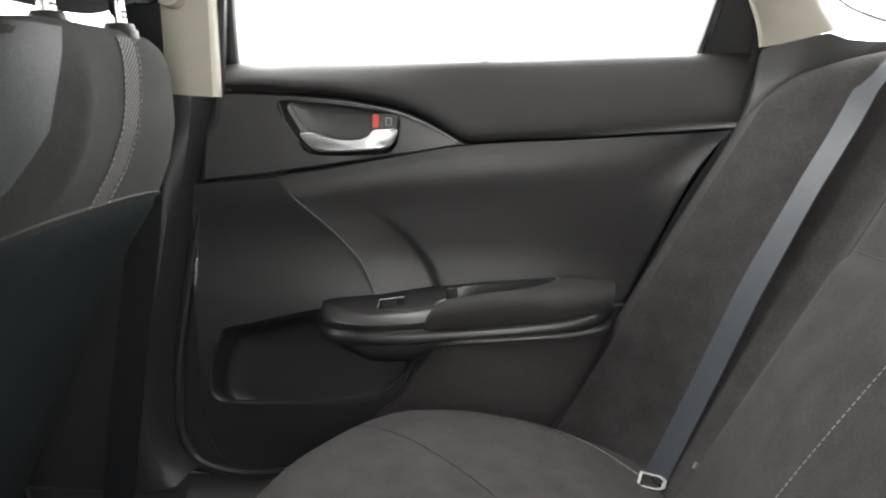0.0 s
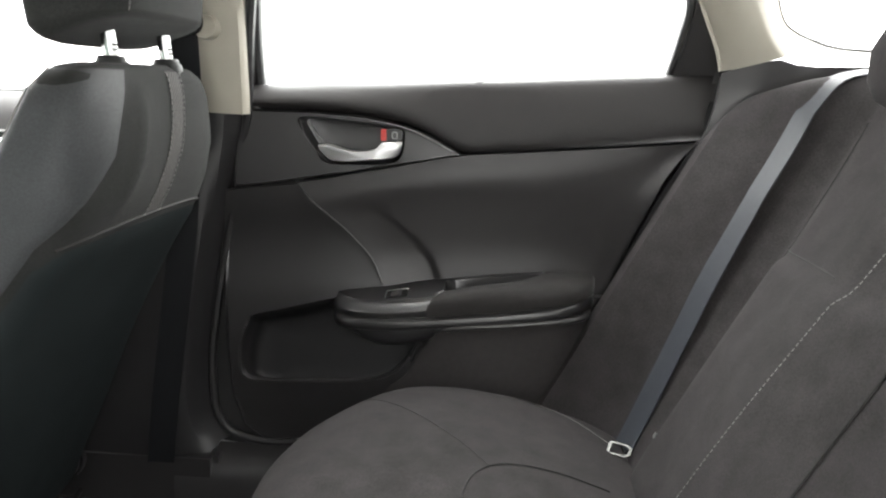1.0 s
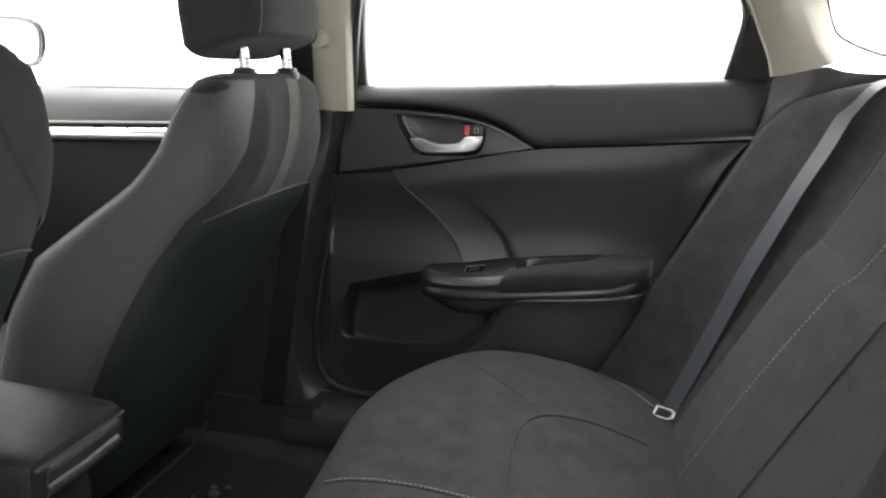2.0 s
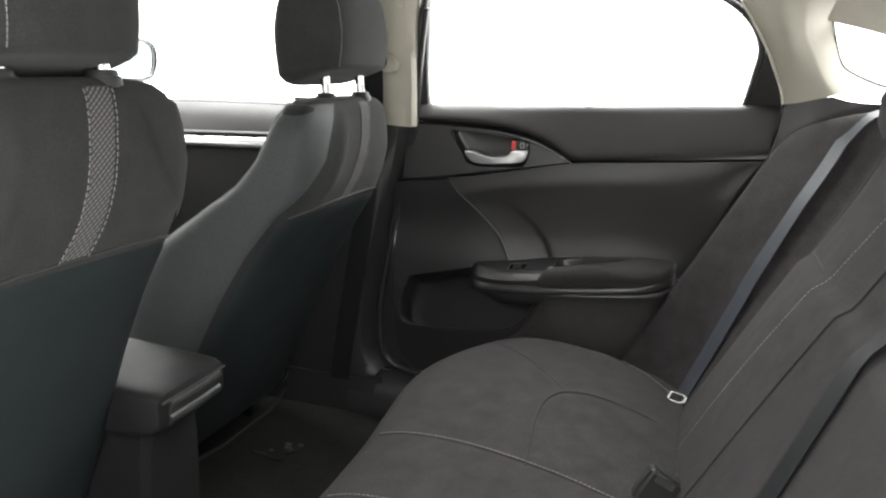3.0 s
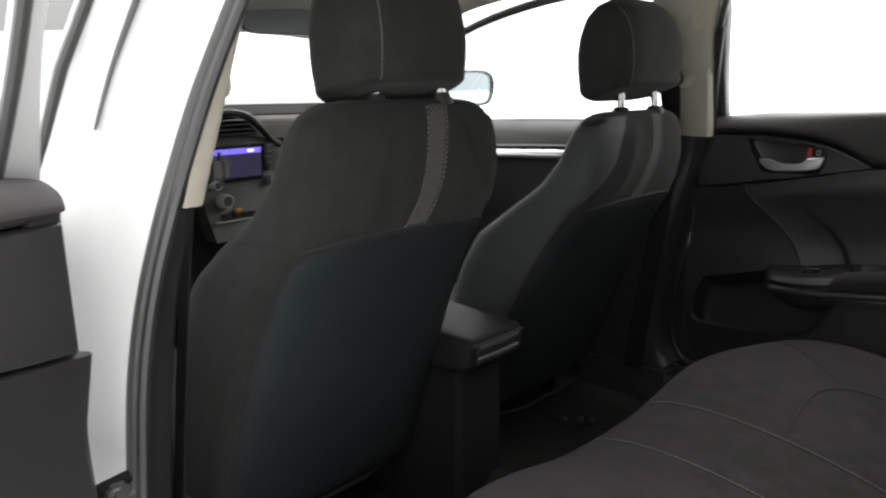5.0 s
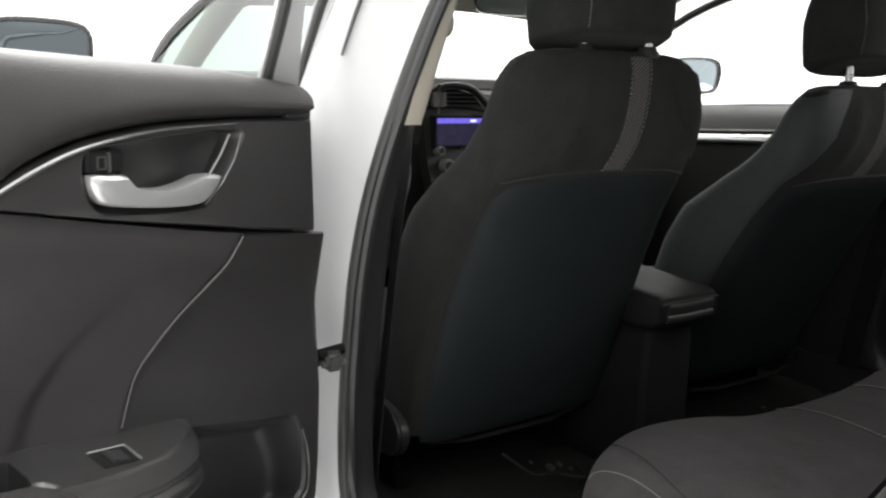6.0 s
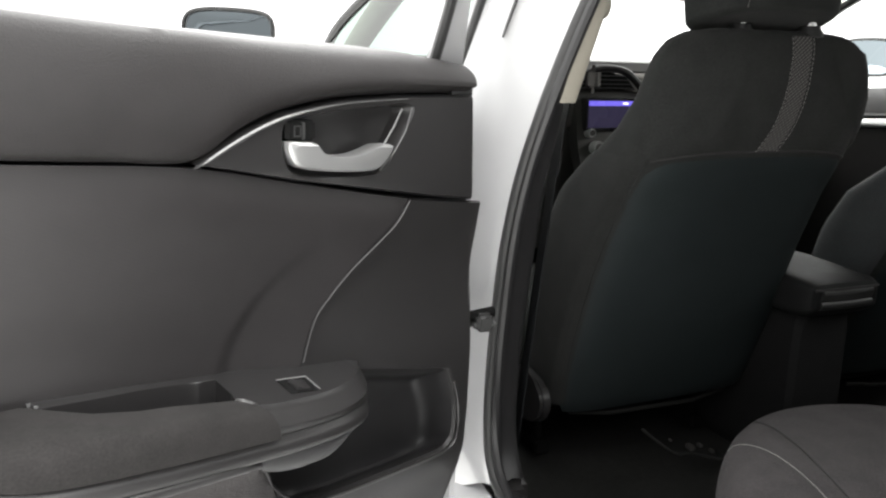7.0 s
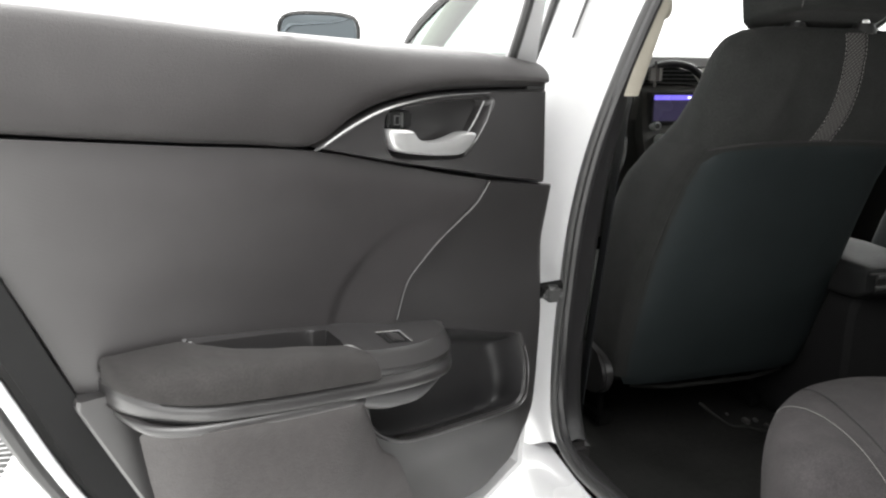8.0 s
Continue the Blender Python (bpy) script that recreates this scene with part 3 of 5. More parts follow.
    part("ledge_edge", tube(even(spline([(0.346, 0.736, 0.508), (0.370, 0.7135, 0.559), (0.405, 0.681, 0.588), (0.50, 0.673, 0.601), (0.60, 0.673, 0.613), (0.642, 0.690, 0.6175), (0.654, 0.728, 0.6190), (0.656, 0.768, 0.6195)]), 60), 0.0058, 10), PLASTIC, low, "rounded hard edge of the panel")
    # armrest: hard base with a pull channel, a cloth pad over its inner side
    def arm_yi(x):
        """The inner edge's depth along the armrest."""
        return float(np.interp(x, arm_x, arm_y))
    arm_line = spline([(0.192, 0.777, 0), (0.196, 0.757, 0), (0.210, 0.727, 0), (0.240, 0.700, 0), (0.30, 0.681, 0), (0.40, 0.673, 0), (0.50, 0.669, 0), (0.58, 0.669, 0), (0.625, 0.676, 0), (0.658, 0.695, 0), (0.680, 0.727, 0), (0.688, 0.755, 0), (0.690, 0.777, 0)], 10)
    arm_x, arm_y = [v.x for v in arm_line], [v.y for v in arm_line]

    def arm_top(x, y):
        return float(np.interp(x, (0.19, 0.22, 0.30, 0.385, 0.48, 0.60, 0.69), (0.624, 0.633, 0.643, 0.656, 0.668, 0.678, 0.672))) - float(np.interp(x, (0.36, 0.46), (0.20, 0.10))) * max(0.0, 0.765 - y)

    def arm_rail(x):
        return 0.598 + (x - 0.36) * (0.125 if x > 0.36 else 0.10)

    def step(a, b, v):
        f = min(1.0, max(0.0, (v - a) / (b - a)))
        return f * f * (3 - 2 * f)

    def slot_lip(x):
        """Inner edge of the pull channel; behind the channel the pad reaches the door."""
        return float(np.interp(x, (0.385, 0.41, 0.45, 0.50, 0.545, 0.570, 0.60, 0.70), (0.712, 0.709, 0.709, 0.713, 0.725, 0.742, 0.762, 0.779)))

    xs = [0.192] + sorted(set(list(np.linspace(0.1935, 0.225, 14)) + list(np.linspace(0.23, 0.655, 110)) + [0.399, 0.4, 0.401, 0.402, 0.403, 0.404, 0.405, 0.570, 0.572, 0.574, 0.576, 0.578, 0.580] + list(np.linspace(0.657, 0.6895, 14)))) + [0.690]
    rings = []
    for x in xs:
        yi = arm_yi(x)
        row = [Vector((x, 0.788, arm_rail(x) - 0.03)), Vector((x, 0.788, arm_top(x, 0.765)))]
        for i in range(67):
            f = i / 66
            y = 0.776 + (yi + 0.021 - 0.776) * f
            z = arm_top(x, y)
            lip = slot_lip(x)
            hole = step(lip - 0.002, lip + 0.0005, y) * (1 - step(0.7515, 0.7535, y)) * step(0.400, 0.404, x - 0.25 * max(0.0, 0.722 - y)) * (1 - step(0.570, 0.580, x))
            sink = step(0.384, 0.402, x - max(0.0, y - 0.70) * 0.7) * (1 - step(lip - 0.003, lip + 0.002, y - 0.08 * step(0.575, 0.63, x))) * 0.012
            row.append(Vector((x, y, z - 0.066 * hole - sink)))
        zt = arm_top(x, yi) - 0.012 * step(0.384, 0.402, x)
        zr = arm_rail(x)
        zg = zr + 0.010
        zt = max(zt, zg + 0.008)
        for oy, z in ((0.0185, zt - 0.0010), (0.0155, zt - 0.0030), (0.0065, zt - 0.0120), (0.0035, zt - 0.0150), (0.0035, zg + 0.004), (0.0065, zg), (0.0055, zg - 0.0025), (0.0020, zg - 0.0050), (0.0004, zr + 0.0015), (-0.0006, zr - 0.003), (-0.0002, zr - 0.0075), (0.0025, zr - 0.0110), (0.0085, zr - 0.0135), (0.018, zr - 0.0145), (0.05, zr - 0.015)):
            inset = z > zg + 0.001
            row.append(Vector((x - 0.020 * inset * step(0.58, 0.67, x), min(yi + oy + (0.004 + 0.010 * step(0.58, 0.65, x)) * inset * step(0.384, 0.402, x), 0.787), z)))
        rings.append(row)
    def drawn_in(b):
        """The armrest ends short of the slanted rear edge."""
        for v in b.verts:
            v.co.x = min(v.co.x, 0.5 + (v.co.x - 0.5) * 0.885)
        return b
    arm = part("armrest", drawn_in(loops(rings, True, True)), PLASTIC, door, "black plastic armrest with a pull slot")
    rows = []
    for x in np.linspace(0.212, 0.46, 40):
        yi, zr = arm_yi(x), arm_rail(x)
        d = 0.030 * step(0.212, 0.30, x) * (1 - step(0.33, 0.46, x))
        rows.append([Vector((x, min(yi + oy, 0.785), zr - oz - d * k)) for oy, oz, k in ((0.010, 0.008, 0), (0.009, 0.012, 0.1), (0.011, 0.014, 0.45), (0.017, 0.016, 0.8), (0.027, 0.017, 0.96), (0.040, 0.017, 1.0), (0.080, 0.010, 1.0))])
    bm = bmesh.new()
    grid(bm, rows)
    part("grip_underside", bm, PILLAR_BLACK, arm, "rounded black underside of the grip")
    rows = []
    for j in range(70):
        f = j / 69
        f = f if f < 0.8 else 0.8 + 0.2 * math.sin((f - 0.8) / 0.2 * math.pi / 2)
        row = []
        for k, (v, up) in enumerate(((0.0, -1.0), (0.0, 0.0), (0.0, 0.40), (0.035, 0.70), (0.12, 0.91), (0.24, 1.06), (0.4, 1.25), (0.6, 1.3), (0.8, 1.25), (0.93, 1.1), (0.985, 0.85), (1.0, 0.4), (1.0, -1.3))):
            x0 = 0.373 + 0.034 * v ** 1.4
            x = x0 + (0.6895 - x0) * f
            yi = arm_yi(x) - 0.002 + (0.004 if k == 0 else 0)
            lip = max(slot_lip(x), yi + 0.004)
            y = yi + (lip - yi) * v
            zb, zt = arm_rail(x) + 0.0115, arm_top(x, y) + 0.001 + 0.002 * step(0.40, 0.55, x) * (1 - step(0.62, 0.685, x))
            soft = min(1.0, f / 0.018, (1 - f) / 0.02)
            z = zb + (zt - zb) * min(up, 1.0) + (up - 1.0) * 0.007 * (up > 1) if up >= 0 else (zb - 0.002 if v < 0.5 else zt - 0.030)
            if up > 0.3:
                z -= 0.007 * (1 - soft) ** 2
            row.append(Vector((x, min(y, 0.786), z)))
        rows.append(row)
    bm = bmesh.new()
    grid(bm, rows)
    part("pad", drawn_in(bm), PAD_CLOTH, arm, "dark cloth armrest pad")
    def on_arm(x, y, lift=0.0008):
        return Vector((x, y, arm_top(x, y) + lift))
    sw = part("window_switch", patch([[on_arm(x, y) for x in (0.297, 0.310, 0.323, 0.336)] for y in (0.708, 0.718, 0.728, 0.737)], 8, 8, None, False, False), PLASTIC_SMOOTH, arm, "small black window switch")
    part("switch_lever", patch([[on_arm(0.306, y, 0.0012), on_arm(0.314, y, 0.0022), on_arm(0.323, y, 0.0042), on_arm(0.3245, y, 0.0010)] for y in (0.713, 0.722, 0.731)], 10, 4, (0, 0, -0.003), False, False), PLASTIC, sw, "raised switch lever")
    # the glint along the switch's edge is drawn as a silver line
    part("switch_glint", tube([on_arm(0.297, 0.709, 0.001), on_arm(0.297, 0.737, 0.001), on_arm(0.336, 0.737, 0.001)], 0.0009, 5), SATIN, sw, "silver line for the glint on the switch edge")
    # window frame, run channel and glass
    win = [(0.062, 0.782, 0.990), (0.072, 0.735, 1.10), (0.092, 0.680, 1.235), (0.115, 0.655, 1.292), (0.30, 0.648, 1.303), (0.52, 0.660, 1.280), (0.623, 0.671, 1.262), (0.706, 0.683, 1.232), (0.758, 0.700, 1.192), (0.784, 0.721, 1.142), (0.780, 0.742, 1.09), (0.770, 0.772, 1.026)]
    run = spline(win, 5)
    part("run_channel", tube([v + Vector((0, 0.006 if open_window else 0.0, 0)) for v in run], 0.0072 if open_window else 0.0075, 8), RUBBER, door, "black rubber window channel")
    fr = [Vector((-0.005, 0.80, 0.985))] + [Vector((x + ox, y + 0.012, z + oz)) for (x, y, z), ox, oz in zip(win[1:], (-0.035, -0.03, -0.022, 0.0, 0.005, 0.008, 0.012, 0.02, 0.03, 0.03, 0.05), (0.0, 0.0, 0.022, 0.028, 0.028, 0.028, 0.025, 0.02, 0.0, 0.0, 0.0))]
    w1 = [Vector((x, y + 0.012, z)) for x, y, z in win]
    part("window_frame", patch([w1, fr], 80, 4, (0, 0.010 if open_window else 0.03, 0)), PAINT if open_window else RUBBER, door, "white painted upper window frame" if open_window else "black rubber-lined window frame")
    part("corner_sail", patch([[(0.774, 0.765, 1.024), (0.788, 0.738, 1.09), (0.794, 0.716, 1.145)], [(0.862, 0.757, 1.018), (0.850, 0.735, 1.085), (0.808, 0.712, 1.150)]], 14, 5, (0, 0.015, 0)), PLASTIC, door, "black triangular window corner cover")
    if not open_window:
        pane = part("window_pane", patch([[(0.062, 0.800, 0.975), (0.072, 0.747, 1.10), (0.115, 0.667, 1.292)], [(0.45, 0.800, 0.975), (0.45, 0.752, 1.09), (0.45, 0.674, 1.275)], [(0.80, 0.800, 0.975), (0.80, 0.757, 1.08), (0.775, 0.712, 1.19)]], 10, 10, None), GLASS, door, "clear window glass")
        pane.visible_shadow = False
    XF = Matrix.Identity(4)
    return door


rear_door(Matrix.Identity(4), "closed black-trimmed rear car door with silver pull lever", True, False)
rear_door(OPEN_LEFT, "wide-open white rear car door with black inner trim", False, True)


# ---- front seats ----
BACK = ((0.345, 0.225, 0.055, -0.180), (0.36, 0.236, 0.070, -0.173), (0.42, 0.244, 0.095, -0.150), (0.52, 0.248, 0.108, -0.112), (0.62, 0.245, 0.118, -0.076), (0.70, 0.240, 0.126, -0.042), (0.785, 0.232, 0.124, -0.002), (0.86, 0.224, 0.094, 0.037), (0.90, 0.221, 0.070, 0.050), (0.95, 0.216, 0.052, 0.058), (0.985, 0.211, 0.046, 0.057), (1.02, 0.203, 0.042, 0.056), (1.043, 0.184, 0.038, 0.052), (1.056, 0.152, 0.032, 0.045), (1.060, 0.11, 0.026, 0.039))


def back_row(z):
    zs = [r[0] for r in BACK]
    return tuple(float(np.interp(z, zs, [r[k] for r in BACK])) for k in (1, 2, 3))


def ridge(y, z):
    """The soft crease that runs down the cloth yoke."""
    yr = float(np.interp(z, (0.86, 0.95, 1.05), (-0.135, -0.088, -0.055)))
    return 0.012 * math.exp(-abs(y - yr) / 0.040) * min(1.0, max(0.0, (z - 0.865) / 0.05)) * min(1.0, max(0.0, (1.045 - z) / 0.05))


def back_x(y, z, e=0.5):
    """The seat back's rear face at (y, z)."""
    w, a, xr = back_row(z)
    s = min(abs(y) / w, 1.0) ** (1 / e)
    return xr - a + a * math.sqrt(max(0.0, 1 - s * s)) ** e + ridge(y, z)


def se_ring(w, a, xr, z, n=72, e=0.5):
    out = []
    for i in range(n):
        t = 2 * math.pi * i / n
        c, s = math.cos(t), math.sin(t)
        out.append(Vector((xr - a + a * math.copysign(abs(c) ** e, c), w * math.copysign(abs(s) ** e, s), z)))
    return out


def front_seat(xf, label, outboard, sunk, head, head_seam, head_y):
    global XF
    XF = xf
    seat = thing("front_seat", (-0.35, 0, 0.2), label, "car seat", "front seats")

    def wide(v):
        """The front of the back flares into bolsters and narrows at the shoulders; the passenger's stands more reclined."""
        w, a, xr = back_row(v.z)
        f = min(1.0, max(0.0, (xr - v.x) / (2 * a)))
        g = float(np.interp(v.z, (0.42, 0.60, 0.78, 0.88, 0.95, 1.0, 1.06), (0.0, 0.03, 0.035, 0.035, 0.005, -0.04, -0.12)))
        if outboard > 0 > v.y:
            g += float(np.interp(v.z, (0.50, 0.68, 0.80, 0.90, 0.97, 1.02), (0.0, 0.07, 0.125, 0.13, 0.08, 0.0)))
        f *= f
        tilt = 0.044 * max(0.0, 0.85 - v.z) / 0.5 if outboard > 0 else 0.0
        return Vector((v.x - tilt, v.y * (1 + g * f), v.z))
    zs = list(np.linspace(0.362, 1.04, 60)) + [1.046, 1.051, 1.055, 1.058, 1.060]
    part("backrest", loops([[wide(v + Vector((ridge(v.y, z) if i <= 36 or i >= 108 else 0.0, 0, 0))) for i, v in enumerate(se_ring(*back_row(z), z, 144))] for z in zs], True, True), CLOTH, seat, "charcoal cloth backrest")
    # vinyl back panel, a little proud, below the cloth yoke
    rows = []
    for k in range(30):
        f = k / 29
        row = []
        for i in range(41):
            u = -1 + 2 * i / 40
            z1 = 0.868 - 0.003 * u * u - 0.015 * u ** 4 - 0.02 * max(0.0, abs(u) - 0.9) / 0.1 * (abs(u) > 0.9) * (abs(u) - 0.9) / 0.1
            z0 = 0.342 + 0.005 * (1 - u * outboard)
            z = z0 + (z1 - z0) * f
            w = back_row(z)[0] * ((0.985 if u * outboard < 0 else 0.930) - 0.01 * f)
            y = u * w
            row.append(wide(Vector((back_x(y, z) + 0.0028 - 0.0040 * max(0.0, (abs(u) - 0.8) / 0.2) ** 2 - 0.0045 * (k in (0, 29)), y, z))))
        rows.append(row)
    bm = bmesh.new()
    grid(bm, rows)
    part("back_panel", bm, BACK_VINYL, seat, "blue-black vinyl seat back panel")
    for sd in (-1, 1):
        rows = []
        z1 = 0.862 if sd == outboard else 1.052
        for k in range(28):
            row = []
            for i in range(17):
                z_in = 0.40 + (z1 - 0.40) * k / 27
                t0 = 64 if sd == outboard else float(np.interp(z_in, (0.40, 0.86, 0.90, 0.95, 1.03), (70, 68, 46, 26, 16)))
                t = radians(t0 + (150 - t0) * i / 16)
                z = z_in
                w, a, xr = back_row(z)
                c, sn = math.cos(t), math.sin(t)
                inset = 0.0 if 0 < i < 16 and 0 < k < 27 else 0.0025
                ys = sd * (w + 0.0045 - inset) * abs(sn) ** 0.5
                row.append(wide(Vector((xr - a + (a + 0.0045 - inset) * math.copysign(abs(c) ** 0.5, c) + (ridge(ys, z) if c > -0.01 else 0.0), ys, z))))
            rows.append(row)
        bm = bmesh.new()
        grid(bm, rows)
        if sd < 0 < outboard:
            part("piping", tube([r[13] + Vector((-0.001, -0.0015, 0)) for r in rows[6:]], 0.0016, 6), THREAD, seat, "pale grey piping")
        part("side_panel", bm, CLOTH_LIT_SIDE if outboard > 0 and sd < 0 else CLOTH, seat, "charcoal cloth side panel, paler to carry the light on it" if outboard > 0 and sd < 0 else "charcoal cloth side panel")
    # accent band with its two rows of stitches
    band_rows, left, right = [], [], []
    for k in range(30):
        z = 0.868 + (1.052 - 0.868) * k / 29
        yc = float(np.interp(z, (0.868, 0.92, 0.98, 1.052), (-0.010, 0.018, 0.038, 0.046))) - 0.012 * outboard * (1 - ease((z - 0.868) / 0.13))
        row = [Vector((back_x(yc + o, z) + 0.0016, yc + o, z)) for o in np.linspace(-0.0185, 0.0185, 7)]
        band_rows.append(row)
        left.append(row[0] + Vector((0.001, -0.003, 0)))
        right.append(row[-1] + Vector((0.001, 0.003, 0)))
    bm = bmesh.new()
    grid(bm, band_rows)
    band = part("accent_band", bm, BAND, seat, "grey woven accent band")
    part("stitching", stitches(right), THREAD, band, "pale stitching")
    part("stitching", stitches(left), THREAD, band, "pale stitching")
    sag = [(y, 0.869 - 0.003 * (y / 0.21) ** 2 - 0.015 * (y / 0.21) ** 4) for y in np.linspace(-0.2, 0.2, 40)]
    seam = [wide(Vector((back_x(y, z) + 0.001, y, z))) for y, z in sag]
    part("yoke_seam", tube(seam, 0.0022, 6), THREAD_DARK, seat)
    side = [wide(Vector((back_x(outboard * 0.920 * back_row(z)[0], z) + 0.0028, outboard * 0.920 * back_row(z)[0], z))) for z in np.linspace(0.40, 0.862, 30)]
    part("side_seam", tube(side, 0.0013, 6), CLOTH, seat)
    # cushion
    rings = []
    for x, w, z0, z1 in ((-0.27, 0.20, 0.34, 0.46), (-0.28, 0.235, 0.31, 0.485), (-0.31, 0.25, 0.30, 0.50), (-0.40, 0.255, 0.27, 0.515), (-0.58, 0.25, 0.27, 0.53), (-0.66, 0.24, 0.29, 0.525), (-0.69, 0.21, 0.33, 0.49)):
        zc, h = (z0 + z1) / 2, (z1 - z0) / 2
        rings.append([Vector((x, w * math.copysign(abs(math.cos(t)) ** 0.45, math.cos(t)), zc + h * math.copysign(abs(math.sin(t)) ** 0.45, math.sin(t)))) for t in [2 * math.pi * i / 40 for i in range(40)]])
    part("cushion", loops(rings, True, True), CLOTH, seat, "charcoal cloth cushion")
    # headrest on two posts
    hz = ((1.088, 0.120, 0.044), (1.092, 0.133, 0.055), (1.102, 0.142, 0.063), (1.14, 0.1465, 0.066), (1.18, 0.147, 0.068), (1.22, 0.140, 0.064), (1.255, 0.126, 0.056), (1.28, 0.104, 0.042), (1.296, 0.07, 0.022))
    hz = [(z - sunk, w * head, a) for z, w, a in hz]
    hb = hz[0][0]

    def pillow(z):
        return tuple(float(np.interp(z, [h[0] for h in hz], [h[k] for h in hz])) for k in (1, 2))
    def boxy(w, a, z, t, f):
        """A rounded block that narrows towards its rear face and whose underside rises there."""
        c = math.copysign(abs(math.cos(t)) ** 0.5, math.cos(t))
        y = w * math.copysign(abs(math.sin(t)) ** 0.5, math.sin(t)) * (1 - 0.11 * max(0.0, c + 0.2))
        return Vector((0.012 - 0.02 * (z - hb) + a * c, y + head_y, z + 0.016 * (c + 0.55) * max(0.0, 1 - f / 0.35)))
    rings = []
    for f in list(np.linspace(0, 0.11, 8)) + list(np.linspace(0.15, 0.78, 12)) + list(np.linspace(0.82, 1.0, 9)):
        z = hb + 0.208 * float(f)
        w, a = pillow(z)
        rings.append([boxy(w, a, z, 2 * math.pi * i / 72, float(f)) for i in range(72)])
    hr = part("headrest", loops(rings, True, True), CLOTH, seat, "dark cloth headrest")
    seam_pts = []
    for f in np.linspace(0.06, 0.90, 20):
        z = hb + 0.208 * float(f)
        w, a = pillow(z)
        t = min((0.01 * i for i in range(-157, 158)), key=lambda q: abs(boxy(w, a, z, q, float(f)).y - head_seam - head_y))
        seam_pts.append(boxy(w, a, z, t, float(f)) + Vector((0.0009, 0, 0)))
    part("headrest_seam", stitches(seam_pts, step=0.006, r=0.00045), THREAD, hr)
    for x, y in ((0.016, -0.051), (0.030, 0.078)):
        post = part("post", tube([(x, y, 1.03), (x, y, 1.07), (x - 0.003, y, 1.10)], 0.0092, 14), CHROME, seat, "polished headrest post")
        part("guide", tube([(x, y, 1.050), (x, y, 1.0645), (x, y, 1.0675), (x, y, 1.069)], 0.0185, 24, taper=(1.0, 0.84)), BUCKLE_GREY, post, "black plastic post guide")
        part("guide_flange", tube([(x, y, 1.052), (x, y, 1.0605), (x, y, 1.062)], 0.0215, 24, taper=(1.0, 0.93)), BUCKLE_GREY, post)
        for z in (1.076, 1.082):
            part("notch", tube([(x + 0.0060, y - 0.006, z), (x + 0.0082, y, z), (x + 0.0060, y + 0.006, z)], 0.0013, 6), DARK_STEEL, post)
    # base: recliner cover, rails and brackets
    for s in (-1, 1):
        if s == outboard:
            part("recliner_cover", prism([(p.x - (0.045 if s > 0 else 0.0), p.z) for p in even(spline([(-0.30, 0, 0.315), (-0.215, 0, 0.322), (-0.188, 0, 0.362), (-0.215, 0, 0.402), (-0.30, 0, 0.41)], 5, True), 30, True)], "y", s * 0.250 - 0.012, s * 0.250 + 0.012, 0.006), PLASTIC, seat, "black plastic recliner cover")
        part("rail", box(-0.66, -0.29, s * 0.20 - 0.018, s * 0.20 + 0.018, 0.205, 0.235, 0.004), DARK_STEEL, seat, "dark steel seat rail")
        part("bracket", box(-0.36, -0.31, s * 0.20 - 0.008, s * 0.20 + 0.008, 0.23, 0.31, 0.003), DARK_STEEL, seat, "dark steel bracket")
    part("spring_frame", tube([(-0.21, -0.19, 0.335), (-0.20, -0.10, 0.325), (-0.20, 0.10, 0.325), (-0.21, 0.19, 0.335)], 0.005, 8), CARPET, seat)
    part("wire_loom", tube(spline([(-0.16, -0.05, 0.30), (-0.12, 0.0, 0.26), (-0.14, 0.06, 0.24), (-0.10, 0.11, 0.235), (-0.16, 0.15, 0.22)], 6), 0.0035, 6), CARPET, seat, "black wire loom")
    for x, y, z, w, m in ((-0.125, 0.045, 0.262, 0.010, TAN_PLUG), (-0.145, 0.085, 0.250, 0.007, STEEL), (-0.120, 0.095, 0.248, 0.007, TAN_PLUG), (-0.150, 0.015, 0.270, 0.005, STEEL)):
        part("wire_plug", box(x - w, x + w, y - w * 0.6, y + w * 0.6, z - w * 0.5, z + w * 0.5, 0.002), m, seat, "small plug on the seat wiring")
    XF = Matrix.Identity(4)
    return seat


DRIVER = Matrix.Translation((0, -0.342, -0.001))
PASSENGER = Matrix.Translation((-0.010, 0.404, -0.041))
front_seat(DRIVER, "charcoal cloth driver seat with grey woven stripe", -1, 0.031, 0.90, -0.085, 0.0)
front_seat(PASSENGER, "charcoal cloth passenger seat with grey woven stripe", 1, 0.001, 1.11, -0.110, 0.006)

# ---- rear bench ----
bench = thing("rear_bench", (0.5, 0, 0.25), "charcoal cloth rear bench seat with stitched inserts", "car seat")


prof = even(spline([(0.235, 0, 0.24), (0.185, 0, 0.32), (0.162, 0, 0.385), (0.172, 0, 0.428), (0.210, 0, 0.455), (0.28, 0, 0.470), (0.38, 0, 0.472), (0.50, 0, 0.459), (0.60, 0, 0.438), (0.70, 0, 0.41), (0.78, 0, 0.385)], 6), 52)


